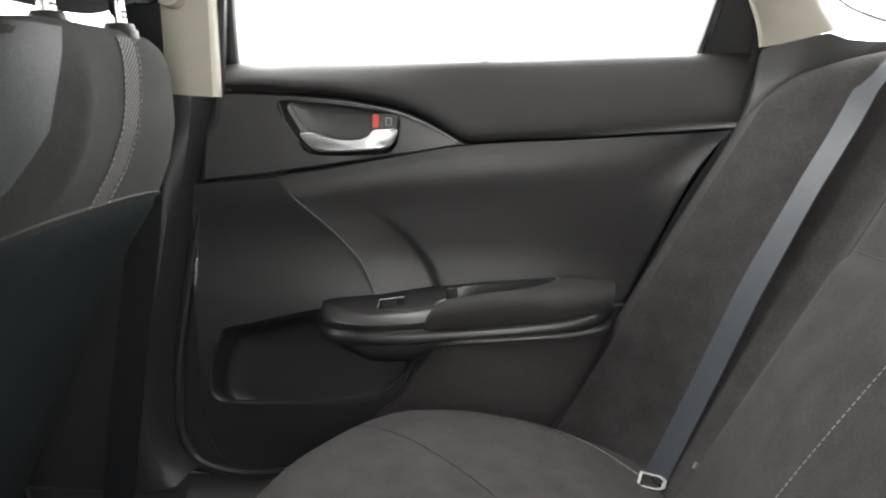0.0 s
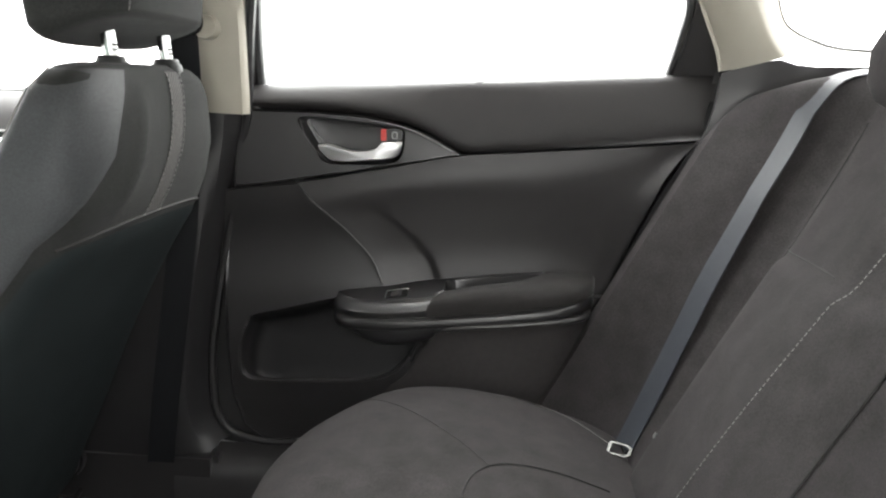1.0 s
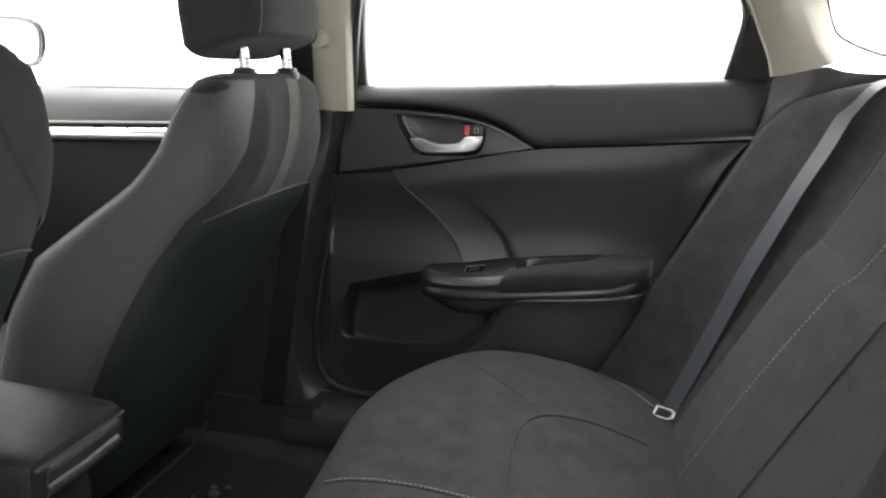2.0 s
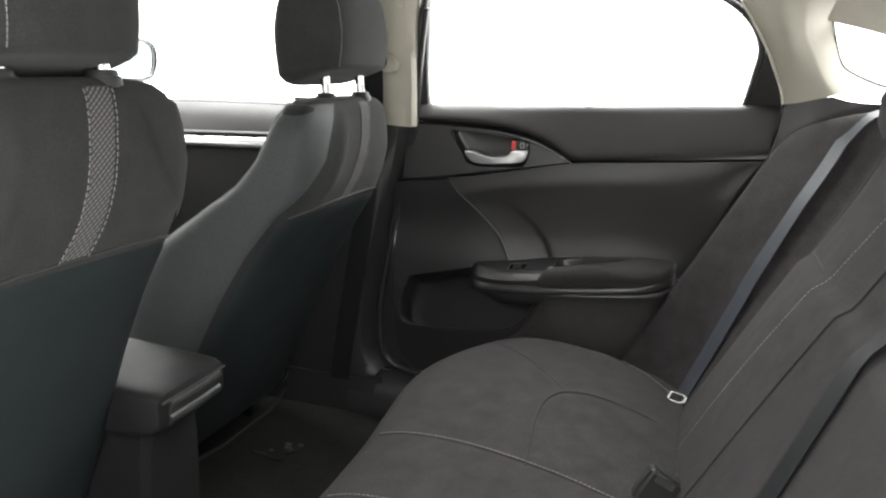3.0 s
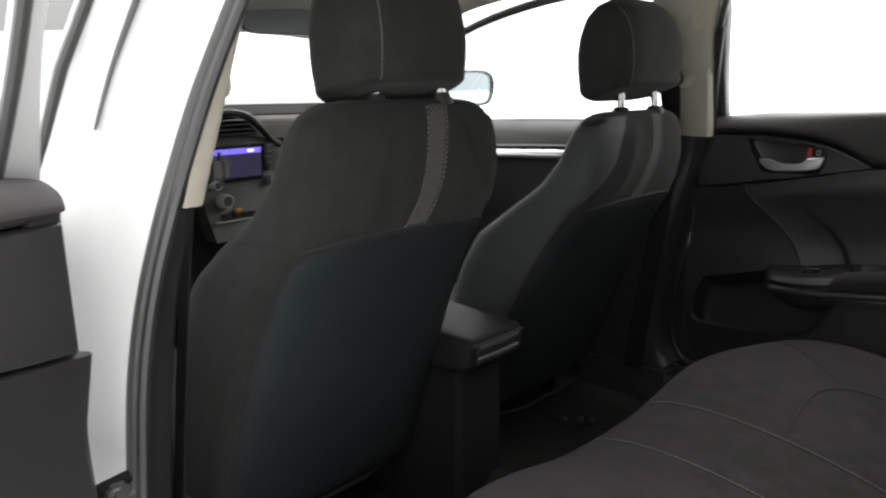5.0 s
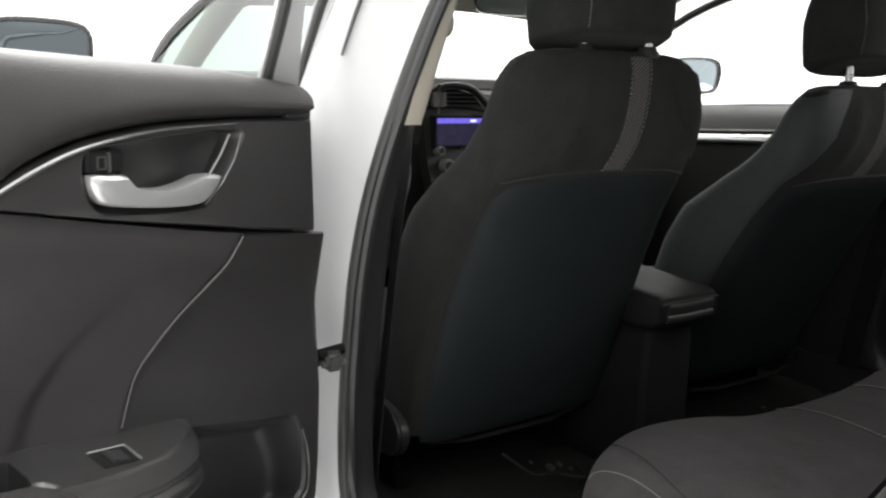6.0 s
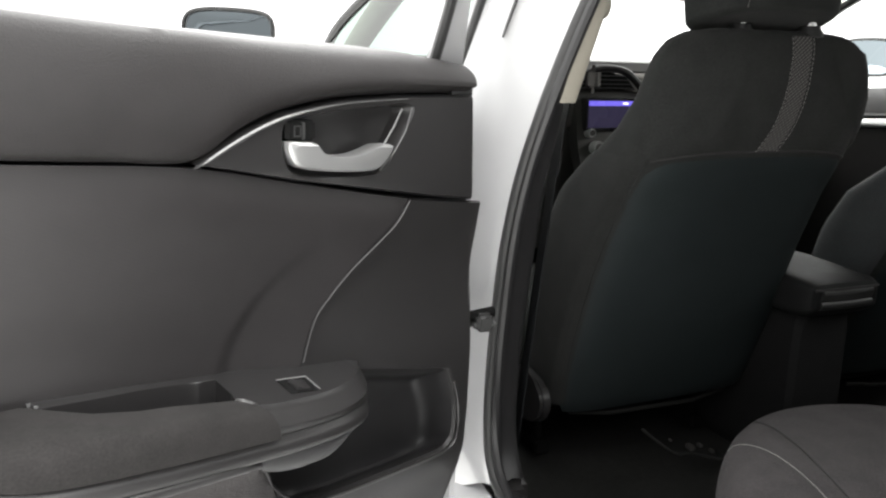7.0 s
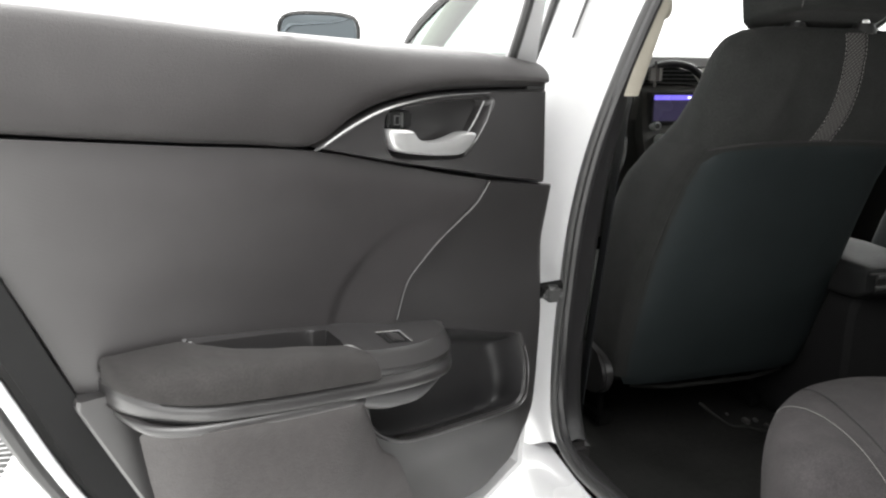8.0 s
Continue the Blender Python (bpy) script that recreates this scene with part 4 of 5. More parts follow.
def cushion_rows(ys):
    """Section rows across the bench: a dome over each outer seat, rounded off towards the doors."""
    rows = []
    for y in ys:
        k = max(0.0, (abs(y) - 0.60) / 0.12)
        drop = 0.09 * k ** 3
        f = min(1.0, max(0.0, (abs(y) - 0.10) / 0.28))
        hump = 0.030 * f * f * (3 - 2 * f)
        row = []
        for p in prof:
            lift = min(1.0, max(0.0, (p.z - 0.30) / 0.14))
            x = p.x + ((0.25 if y < 0 else 0.15) * max(0.0, (abs(y) - 0.36) / 0.32) ** 2.2) * max(0.0, 1 - (p.x - 0.16) / 0.42)
            row.append(Vector((x, y, p.z + (hump - drop + 0.014 * min(1.0, max(0.0, -y / 0.25))) * lift)))
        rows.append(row)
    return rows


bm = bmesh.new()
grid(bm, cushion_rows(list(np.linspace(-0.72, 0.72, 73))))
cushion = part("cushion", bm, CLOTH_REAR, bench, "charcoal cloth bench cushion")


def on_cushion(x, y, lift=0.0015):
    row = cushion_rows([y])[0]
    c = [p for p in row if p.z > 0.37]
    for a, b in zip(c, c[1:]):
        if a.x <= x <= b.x:
            return a.lerp(b, (x - a.x) / max(b.x - a.x, 1e-6)) + Vector((0, 0, lift))
    return c[-1] + Vector((0, 0, lift))


def cushion_line(pts):
    return [on_cushion(p.x, p.y) for p in even(spline([(x, y, 0) for x, y in pts]), 40)]


for a, b in (((0.20, 0.165), (0.66, 0.125)), ((0.20, -0.045), (0.66, -0.085))):
    ln = cushion_line([a, ((a[0] + b[0]) / 2, (a[1] + b[1]) / 2), b])
    part("stitching", stitches(ln), THREAD, cushion, "pale stitching")
    part("seam", tube([v - Vector((0, 0.004, 0.0012)) for v in ln], 0.0012, 6), THREAD_DARK, cushion)
part("seam", tube(cushion_line([(0.465, 0.13), (0.455, 0.25), (0.46, 0.33), (0.49, 0.385), (0.55, 0.41), (0.66, 0.41)]), 0.0012, 6), THREAD_DARK, cushion)
part("seam", tube(cushion_line([(0.27, 0.60), (0.36, 0.53), (0.44, 0.45), (0.49, 0.385)]), 0.0005, 6), THREAD_DARK, cushion)
part("stitching", stitches(cushion_line([(0.255, -0.552), (0.35, -0.558), (0.45, -0.582), (0.56, -0.625)]), step=0.006), THREAD, cushion, "pale stitching")
part("seam", tube(cushion_line([(0.22, -0.475), (0.30, -0.50), (0.40, -0.535), (0.50, -0.568)]), 0.0012, 6), THREAD_DARK, cushion)
part("stitching", stitches(cushion_line([(0.47, 0.675), (0.56, 0.655), (0.63, 0.62), (0.685, 0.575)]), step=0.006), THREAD, cushion, "pale stitching")


def back_rest_point(y, z):
    """Depth of the backrest: a raised pad in the middle, a valley, then a side bolster."""
    u = abs(y)
    k = max(0.0, u - 0.53)
    grow = float(np.interp(z, (0.40, 0.70, 0.85), (0.05, 0.85, 1.05)))
    bol = 0.150 * min(1.0, k / 0.15) ** 1.1 * (grow + (1 - grow) * ease((u - 0.60) / 0.09))
    low = math.sin(max(0.0, min(1.0, (z - 0.36) / 0.60)) * math.pi)
    puff = 0.016 * math.exp(-((u - 0.30) / 0.16) ** 2) * low
    pad = 0.013 * ease((0.502 - u) / 0.018) * ease((0.790 - 0.05 * max(0.0, u - 0.40) - z) / 0.020) * ease((z - 0.40) / 0.06)
    valley = 0.010 * math.exp(-((u - 0.515) / 0.018) ** 2) * low
    return 0.704 + 0.53 * (z - 0.42) - bol - puff - pad + valley


rows = []
for y in np.linspace(-0.72, 0.72, 145):
    top = 1.036 - 0.06 * max(0, (abs(y) - 0.58) / 0.14) ** 2
    row = [Vector((back_rest_point(y, z), y, z)) for z in np.linspace(0.38, top - 0.05, 80)]
    xe = row[-1].x
    for t in np.linspace(0.15, 1, 8):
        a = t * math.pi / 2
        row.append(Vector((xe + 0.03 * math.sin(a) + 0.05 * (1 - math.cos(a)), y, top - 0.05 + 0.05 * math.sin(a))))
    row.append(Vector((xe + 0.20, y, top + 0.002)))
    rows.append(row)
bm = bmesh.new()
grid(bm, rows)
rest = part("backrest", bm, CLOTH_REAR, bench, "charcoal cloth bench backrest")


def on_rest(y, z, lift=0.0015):
    return Vector((back_rest_point(y, z) - lift, y, z + lift * 0.5))


def rest_line(pts, lift=0.0012):
    return [on_rest(p.y, p.z, lift) for p in even(spline([(0, y, z) for y, z in pts]), 40)]


part("seam", tube(rest_line([(0.506, 0.44), (0.506, 0.60), (0.506, 0.775), (0.512, 0.90), (0.520, 0.965)], 0.0004), 0.0011, 6), THREAD_DARK, rest)
part("seam", tube(rest_line([(0.500, 0.786), (0.44, 0.788), (0.38, 0.790), (0.32, 0.790)], 0.0004), 0.0011, 6), THREAD_DARK, rest)
part("stitching", stitches(rest_line([(0.31, 0.45), (0.29, 0.60), (0.27, 0.75), (0.26, 0.90)])), THREAD, rest, "pale stitching")
part("seam", tube(rest_line([(0.13, 0.42), (0.125, 0.60), (0.12, 0.80), (0.12, 0.93)]), 0.0014, 6), THREAD_DARK, rest)
for y in (0.36, -0.36):
    hrz = [(0.985, 0.10, 0.03), (0.995, 0.125, 0.045), (1.02, 0.138, 0.054), (1.06, 0.138, 0.054), (1.085, 0.12, 0.045), (1.10, 0.07, 0.02)]
    part("headrest", loops([[Vector((1.005 + a * math.copysign(abs(math.cos(t)) ** 0.6, math.cos(t)), y + w * math.copysign(abs(math.sin(t)) ** 0.6, math.sin(t)), z)) for t in [2 * math.pi * i / 40 for i in range(40)]] for z, w, a in hrz], True, True), CLOTH_REAR, bench, "charcoal cloth rear headrest")

# belts and buckles
belt = thing("seat_belt", (0.70, 0.56, 0.43), "grey webbing seat belt lying over the bench bolster", "seat belt", "rear belts")
bp = [on_rest(p.y, p.z, 0.006) for p in even(spline([(0, 0.566, 0.44), (0, 0.574, 0.56), (0, 0.581, 0.72), (0, 0.585, 0.83), (0, 0.588, 0.92), (0, 0.592, 0.972)]), 40)]
bp += even(spline([bp[-1], (bp[-1].x + 0.035, 0.597, 1.018), (bp[-1].x + 0.075, 0.60, 1.034), (bp[-1].x + 0.15, 0.60, 1.040)]), 14)[1:]
bn = [Vector((-0.86, -0.42, 0.50)).lerp(Vector((-0.25, -0.15, 1.0)), min(1.0, max(0.0, (p.z - 0.965) / 0.06))) for p in bp]
part("webbing", ribbon(bp, bn, 0.042), WEB_GREY, belt)
XF = Matrix.Translation((0.694, 0.552, 0.444)) @ Matrix.Rotation(radians(-26), 4, "Z") @ Matrix.Rotation(radians(30), 4, "X") @ Matrix.Scale(0.85, 4)
part("tongue", loops([[Vector((x * k, y * k, z)) for x, y in ((-0.020, -0.014), (-0.020, 0.014), (0.014, 0.014), (0.024, 0.008), (0.024, -0.008), (0.014, -0.014))] for k, z in ((1, 0), (1, 0.0026), (0.76, 0.0026), (0.76, 0.0), (1, 0.0))]), TONGUE_STEEL, belt, "steel belt tongue")
XF = Matrix.Identity(4)
part("tongue_grip", box(0.704, 0.744, 0.542, 0.592, 0.430, 0.450, 0.008), PLASTIC_SMOOTH, belt, "black plastic tongue grip")
part("stop_button", tube([on_rest(0.512, 0.488, -0.002), on_rest(0.512, 0.488, 0.002), on_rest(0.512, 0.488, 0.006)], 0.005, 10), RIB_GREY, belt, "small belt stop button")
belt2 = thing("seat_belt", (0.75, 0.05, 0.5), "black webbing centre seat belt across the backrest", "seat belt", "rear belts")
bp = [on_rest(p.y, p.z, 0.006) for p in even(spline([(0, -0.20, 0.48), (0, -0.13, 0.60), (0, -0.06, 0.74), (0, 0.02, 0.90), (0, 0.05, 0.96)]), 30)]
part("webbing", ribbon(bp, [(-0.85, 0.0, 0.5)] * 30, 0.047), WEB_BLACK, belt2)
for x0, y0, ang in ((0.658, 0.172, 8), (0.722, 0.232, -4)):
    XF = Matrix.Translation((x0, y0, 0.424)) @ Matrix.Rotation(radians(ang), 4, "Z") @ Matrix.Rotation(radians(28), 4, "Y")
    bk = thing("belt_buckle", (0, 0, 0), "black plastic belt buckle standing at the bench joint", "belt buckle", "buckles")
    part("body", box(-0.028, 0.028, -0.016, 0.016, -0.04, 0.055, 0.006, 3), BUCKLE_GREY, bk)
    part("release_slot", box(-0.018, 0.018, -0.0175, -0.012, 0.036, 0.05, 0.002), STEEL, bk, "dull silver latch slot")
    XF = Matrix.Identity(4)

# ---- centre console ----
console = thing("centre_console", (-0.3, -0.047, 0.2), "black centre console with padded armrest lid", "console")
XF = Matrix.Translation((0.022, -0.047, 0.078))


def squared(x, w, z0, z1, e, n=48):
    zc, h = (z0 + z1) / 2, (z1 - z0) / 2
    return [Vector((x, w * math.copysign(abs(math.cos(t)) ** e, math.cos(t)), zc + h * math.copysign(abs(math.sin(t)) ** e, math.sin(t)))) for t in [2 * math.pi * i / n for i in range(n)]]


part("body", loops([squared(x, w, z0, z1, 0.35) for x, w, z0, z1 in ((-0.085, 0.060, 0.13, 0.465), (-0.095, 0.072, 0.12, 0.475), (-0.30, 0.084, 0.11, 0.47), (-0.62, 0.095, 0.11, 0.46))], True, True), CARPET_RUBBER, console, "black plastic console body")
lid = part("armrest_lid", loops([squared(x, w, z0, z1, 0.32) for x, w, z0, z1 in ((-0.043, 0.072, 0.482, 0.520), (-0.048, 0.083, 0.474, 0.530), (-0.062, 0.089, 0.464, 0.536), (-0.10, 0.091, 0.458, 0.539), (-0.22, 0.092, 0.46, 0.546), (-0.36, 0.088, 0.465, 0.546), (-0.38, 0.075, 0.485, 0.535))], True, True), LID_VINYL, console, "padded black armrest lid")
part("lid_joint", tube([(-0.043, -0.079, 0.5205), (-0.0405, 0.0, 0.521), (-0.043, 0.079, 0.5205)], 0.0026, 6), THREAD_DARK, lid)
part("latch", patch([[(-0.0425, -0.066, 0.498), (-0.041, 0.0, 0.497), (-0.0425, 0.066, 0.498)], [(-0.0395, -0.064, 0.506), (-0.0385, 0.0, 0.505), (-0.0395, 0.064, 0.506)], [(-0.0375, -0.063, 0.514), (-0.0365, 0.0, 0.513), (-0.0375, 0.063, 0.514)], [(-0.0415, -0.062, 0.520), (-0.0405, 0.0, 0.519), (-0.0415, 0.062, 0.520)]], 16, 10, (-0.01, 0, 0)), BUCKLE_GREY, lid, "grey lid latch")
part("latch_slat", patch([[(-0.0445, -0.066, 0.480), (-0.043, 0.0, 0.479), (-0.0445, 0.066, 0.480)], [(-0.0395, -0.064, 0.486), (-0.0385, 0.0, 0.485), (-0.0395, 0.064, 0.486)], [(-0.0385, -0.064, 0.492), (-0.0375, 0.0, 0.491), (-0.0385, 0.064, 0.492)], [(-0.0425, -0.063, 0.4965), (-0.0415, 0.0, 0.4955), (-0.0425, 0.063, 0.4965)]], 16, 10, (-0.01, 0, 0)), BUCKLE_GREY, lid, "lower slat of the lid latch")
part("latch_edge", tube([(-0.0395, -0.062, 0.4935), (-0.0385, 0.0, 0.4925), (-0.0395, 0.062, 0.4935)], 0.0010, 6), BUCKLE_GREY, lid)
part("latch_edge", tube([(-0.0385, -0.062, 0.5175), (-0.0375, 0.0, 0.5170), (-0.0385, 0.062, 0.5175)], 0.0012, 6), BUCKLE_GREY, lid)
XF = Matrix.Identity(4)

# ---- car body: floor, sills, pillars, roof ----
body = thing("car_body", (0, 0, 0.2), "white sedan body with beige pillar trim and headliner", "car body")
part("floor_carpet", patch([[(-1.3, -0.72, 0.22), (-1.3, -0.14, 0.20), (-1.3, 0, 0.30), (-1.3, 0.14, 0.20), (-1.3, 0.72, 0.22)],
                            [(-0.3, -0.72, 0.21), (-0.3, -0.14, 0.19), (-0.3, 0, 0.30), (-0.3, 0.14, 0.19), (-0.3, 0.72, 0.21)],
                            [(0.24, -0.72, 0.21), (0.24, -0.14, 0.20), (0.24, 0, 0.27), (0.24, 0.14, 0.20), (0.24, 0.72, 0.21)]], 60, 30, (0, 0, -0.03)), CARPET, body, "black carpet with a centre tunnel")
part("floor_pan", box(-1.4, 1.5, -0.74, 0.74, 0.14, 0.17, 0.01), PAINT, body)
part("firewall", box(-1.45, -1.40, -0.78, 0.78, 0.14, 0.96, 0.005), CARPET, body, "black carpeted firewall")
for ys in (-1, 1):
    part("inner_sill", box(-1.42, -0.02, ys * 0.745 - 0.035, ys * 0.745 + 0.035, 0.15, 0.315, 0.012), PLASTIC, body, "black inner sill trim")
    part("kick_panel", box(-1.42, -1.02, ys * 0.76 - 0.02, ys * 0.76 + 0.02, 0.30, 0.90, 0.01), PLASTIC, body, "black kick panel")
part("bench_riser", box(0.235, 0.80, -0.70, 0.70, 0.18, 0.30, 0.01), CARPET, body, "black carpeted riser")
part("rear_bulkhead", prism([(0.80, 0.18), (0.86, 0.40), (1.20, 0.95), (1.24, 0.95), (1.24, 0.18)], "y", -0.74, 0.74, 0), CARPET, body)

SEAL = [(0.090, 0.655, 1.20), (0.064, 0.700, 1.086), (0.050, 0.730, 1.00), (0.035, 0.752, 0.921), (0.012, 0.768, 0.83), (-0.012, 0.776, 0.726), (-0.034, 0.777, 0.61), (-0.049, 0.777, 0.506), (-0.052, 0.777, 0.42), (-0.043, 0.777, 0.362), (-0.012, 0.778, 0.325), (0.072, 0.780, 0.310), (0.21, 0.782, 0.325), (0.40, 0.78, 0.33), (0.55, 0.775, 0.35)]
SEAL_REAR = [(0.55, 0.775, 0.35), (0.62, 0.750, 0.47), (0.70, 0.735, 0.66), (0.78, 0.73, 0.82), (0.845, 0.73, 0.95), (0.868, 0.722, 1.03), (0.852, 0.70, 1.12), (0.80, 0.675, 1.22), (0.70, 0.655, 1.27), (0.50, 0.640, 1.305), (0.25, 0.615, 1.325), (0.14, 0.615, 1.30), (0.090, 0.655, 1.20)]


def body_side(xf, side_is_open):
    global XF
    XF = xf
    # B-pillar: beige upper trim, black lower trim, rubber seal, painted outer post
    part("upper_pillar_trim", patch([[(0.057, 0.712, 0.945), (0.066, 0.682, 1.05), (0.078, 0.643, 1.18), (0.10, 0.605, 1.30)],
                                     [(0.048, 0.702, 0.945), (0.056, 0.672, 1.05), (0.066, 0.634, 1.18), (0.085, 0.597, 1.30)],
                                     [(0.0, 0.698, 0.947), (0.0, 0.668, 1.05), (0.005, 0.630, 1.18), (0.015, 0.594, 1.30)],
                                     [(-0.06, 0.705, 0.95), (-0.065, 0.678, 1.05), (-0.065, 0.640, 1.18), (-0.06, 0.600, 1.30)]], 24, 14, (0, 0.02, 0)), BEIGE, body, "beige B-pillar trim")
    edge = [(p[0] + 0.004, p[1] - 0.006, p[2]) for p in SEAL[2:11]]
    mid = [(p[0] - 0.012, p[1] - 0.036, p[2]) for p in SEAL[2:11]]
    inn = [(p[0] - 0.045, 0.704 + 0.012 * (1 - p[2]), p[2] - 0.015 * (p[2] < 0.35)) for p in SEAL[2:11]]
    far = [(p[0] - 0.30, 0.712 + 0.01 * (1 - p[2]), p[2] - 0.05 * (p[2] < 0.35)) for p in SEAL[2:11]]
    part("lower_pillar_trim", patch([edge, mid, inn, far], 40, 22, None), PILLAR_BLACK, body, "black lower B-pillar trim")
    part("door_opening_seal", tube(spline(SEAL + SEAL_REAR[1:-1], 5, True), 0.0085, 10, closed=True), RUBBER, body, "black rubber door opening seal")
    part("seal_lip", tube([v + Vector((0.010, -0.008, 0.004)) for v in spline(SEAL, 5)], 0.008, 8), PILLAR_BLACK, body, "soft black trim lip")
    # sill with its scuff plate
    part("sill_trim", patch([[(-0.10, 0.70, 0.215), (0.10, 0.70, 0.225), (0.35, 0.70, 0.24), (0.56, 0.70, 0.27)],
                             [(-0.10, 0.718, 0.285), (0.10, 0.720, 0.288), (0.35, 0.722, 0.300), (0.56, 0.722, 0.33)],
                             [(-0.06, 0.768, 0.312), (0.10, 0.770, 0.312), (0.35, 0.772, 0.322), (0.55, 0.768, 0.345)]], 30, 12, (0, 0.004, -0.02)), PLASTIC, body, "black plastic sill scuff plate")
    part("sill", patch([[(-0.16, 0.786, 0.318), (0.10, 0.788, 0.300), (0.35, 0.790, 0.312), (0.58, 0.785, 0.345)],
                        [(-0.16, 0.815, 0.30), (0.10, 0.815, 0.282), (0.35, 0.815, 0.292), (0.60, 0.812, 0.335)],
                        [(-0.16, 0.850, 0.25), (0.10, 0.850, 0.24), (0.35, 0.850, 0.245), (0.62, 0.848, 0.30)],
                        [(-0.16, 0.87, 0.17), (0.10, 0.87, 0.165), (0.35, 0.87, 0.17), (0.64, 0.87, 0.20)]], 40, 18, (0, -0.02, -0.02)), PAINT, body, "white painted sill")
    post = [[(p[0] - 0.002, p[1] + 0.009, p[2]) for p in SEAL[:11]],
            [(p[0] - 0.014, p[1] + 0.020, p[2]) for p in SEAL[:11]],
            [(0.03, 0.745, 1.20), (0.010, 0.780, 1.086), (-0.010, 0.800, 1.0), (-0.025, 0.815, 0.921), (-0.045, 0.818, 0.83), (-0.065, 0.820, 0.726), (-0.080, 0.820, 0.61), (-0.092, 0.820, 0.506), (-0.098, 0.820, 0.42), (-0.098, 0.818, 0.35), (-0.09, 0.815, 0.29)],
            [(0.014, 0.770, 1.20), (-0.022, 0.803, 1.086), (-0.052, 0.821, 1.0), (-0.070, 0.830, 0.921), (-0.088, 0.834, 0.83), (-0.103, 0.836, 0.726), (-0.116, 0.836, 0.61), (-0.127, 0.835, 0.506), (-0.133, 0.833, 0.42), (-0.133, 0.830, 0.35), (-0.13, 0.826, 0.28)],
            [(0.008, 0.778, 1.20), (-0.030, 0.801, 1.086), (-0.060, 0.818, 1.0), (-0.078, 0.827, 0.921), (-0.096, 0.831, 0.83), (-0.110, 0.833, 0.726), (-0.122, 0.833, 0.61), (-0.133, 0.832, 0.506), (-0.139, 0.829, 0.42), (-0.139, 0.826, 0.35), (-0.137, 0.822, 0.275)],
            [(0.0, 0.79, 1.20), (-0.05, 0.822, 1.086), (-0.085, 0.834, 1.0), (-0.105, 0.840, 0.921), (-0.12, 0.846, 0.83), (-0.13, 0.848, 0.726), (-0.14, 0.848, 0.61), (-0.15, 0.846, 0.506), (-0.155, 0.842, 0.42), (-0.155, 0.838, 0.35), (-0.155, 0.835, 0.27)]]
    part("pillar_post", patch(post, 50, 34, None), PAINT, body, "white painted B-pillar")
    part("post_upper", patch([[(0.088, 0.664, 1.20), (0.125, 0.625, 1.32)], [(0.03, 0.745, 1.20), (0.06, 0.70, 1.33)], [(-0.01, 0.792, 1.20), (0.03, 0.735, 1.33)]], 8, 8, None), PAINT, body)
    part("striker", box(-0.085, -0.055, 0.800, 0.812, 0.93, 0.945, 0.003), STEEL, body)
    if side_is_open:
        part("hinge", box(-0.135, -0.06, 0.832, 0.860, 0.895, 0.955, 0.006), PAINT, body, "white painted door hinge")
        part("hinge", box(-0.135, -0.06, 0.832, 0.860, 0.40, 0.46, 0.006), PAINT, body, "white painted door hinge")
    part("pillar_seal", tube([(0.03, 0.765, 1.25), (-0.035, 0.812, 1.10), (-0.085, 0.829, 0.99), (-0.11, 0.838, 0.90)], 0.007, 8), RUBBER, body, "thin black body seal")
    part("pillar_seal", tube(spline([(0.070, 0.705, 1.31), (0.052, 0.726, 1.24), (0.030, 0.752, 1.17), (0.014, 0.778, 1.10), (0.000, 0.797, 1.035)], 5), 0.011, 8, flat=0.5, taper=(1.0, 0.25)), RUBBER, body, "black rubber strip tapering down the pillar")
    # belt guide on the pillar
    part("belt_anchor", tube([(0.015, 0.690, 1.084), (0.015, 0.648, 1.084), (0.015, 0.641, 1.084)], 0.0215, 20, taper=(1.0, 0.85)), BEIGE, body, "beige belt guide cover")
    part("pillar_hook", box(0.040, 0.062, 0.612, 0.640, 1.20, 1.245, 0.005), BEIGE, body, "small beige coat hook")
    # C-pillar trim, cheek below it
    front = [(0.837, 0.701, 1.034), (0.829, 0.700, 1.065), (0.811, 0.697, 1.105), (0.788, 0.689, 1.150), (0.735, 0.660, 1.228)]
    rim = [(0.967, 0.742, 1.095), (0.939, 0.732, 1.112), (0.921, 0.724, 1.150), (0.909, 0.718, 1.178), (0.905, 0.713, 1.198), (0.906, 0.700, 1.214), (0.93, 0.622, 1.256)]
    part("rear_pillar_trim", patch([front,
                                    [(0.870, 0.690, 1.041), (0.858, 0.684, 1.073), (0.840, 0.674, 1.118), (0.820, 0.655, 1.168), (0.772, 0.622, 1.248)],
                                    [(0.916, 0.683, 1.054), (0.893, 0.676, 1.085), (0.871, 0.670, 1.128), (0.849, 0.658, 1.174), (0.832, 0.606, 1.262)],
                                    [(0.928, 0.687, 1.058), (0.903, 0.681, 1.089), (0.881, 0.676, 1.131), (0.860, 0.666, 1.178), (0.852, 0.604, 1.262)],
                                    [(0.946, 0.712, 1.075), (0.920, 0.705, 1.100), (0.900, 0.699, 1.140), (0.882, 0.689, 1.187), (0.89, 0.612, 1.260)],
                                    rim], 40, 48, (0.004, 0.02, 0)), BEIGE, body, "beige C-pillar trim with a window lip")
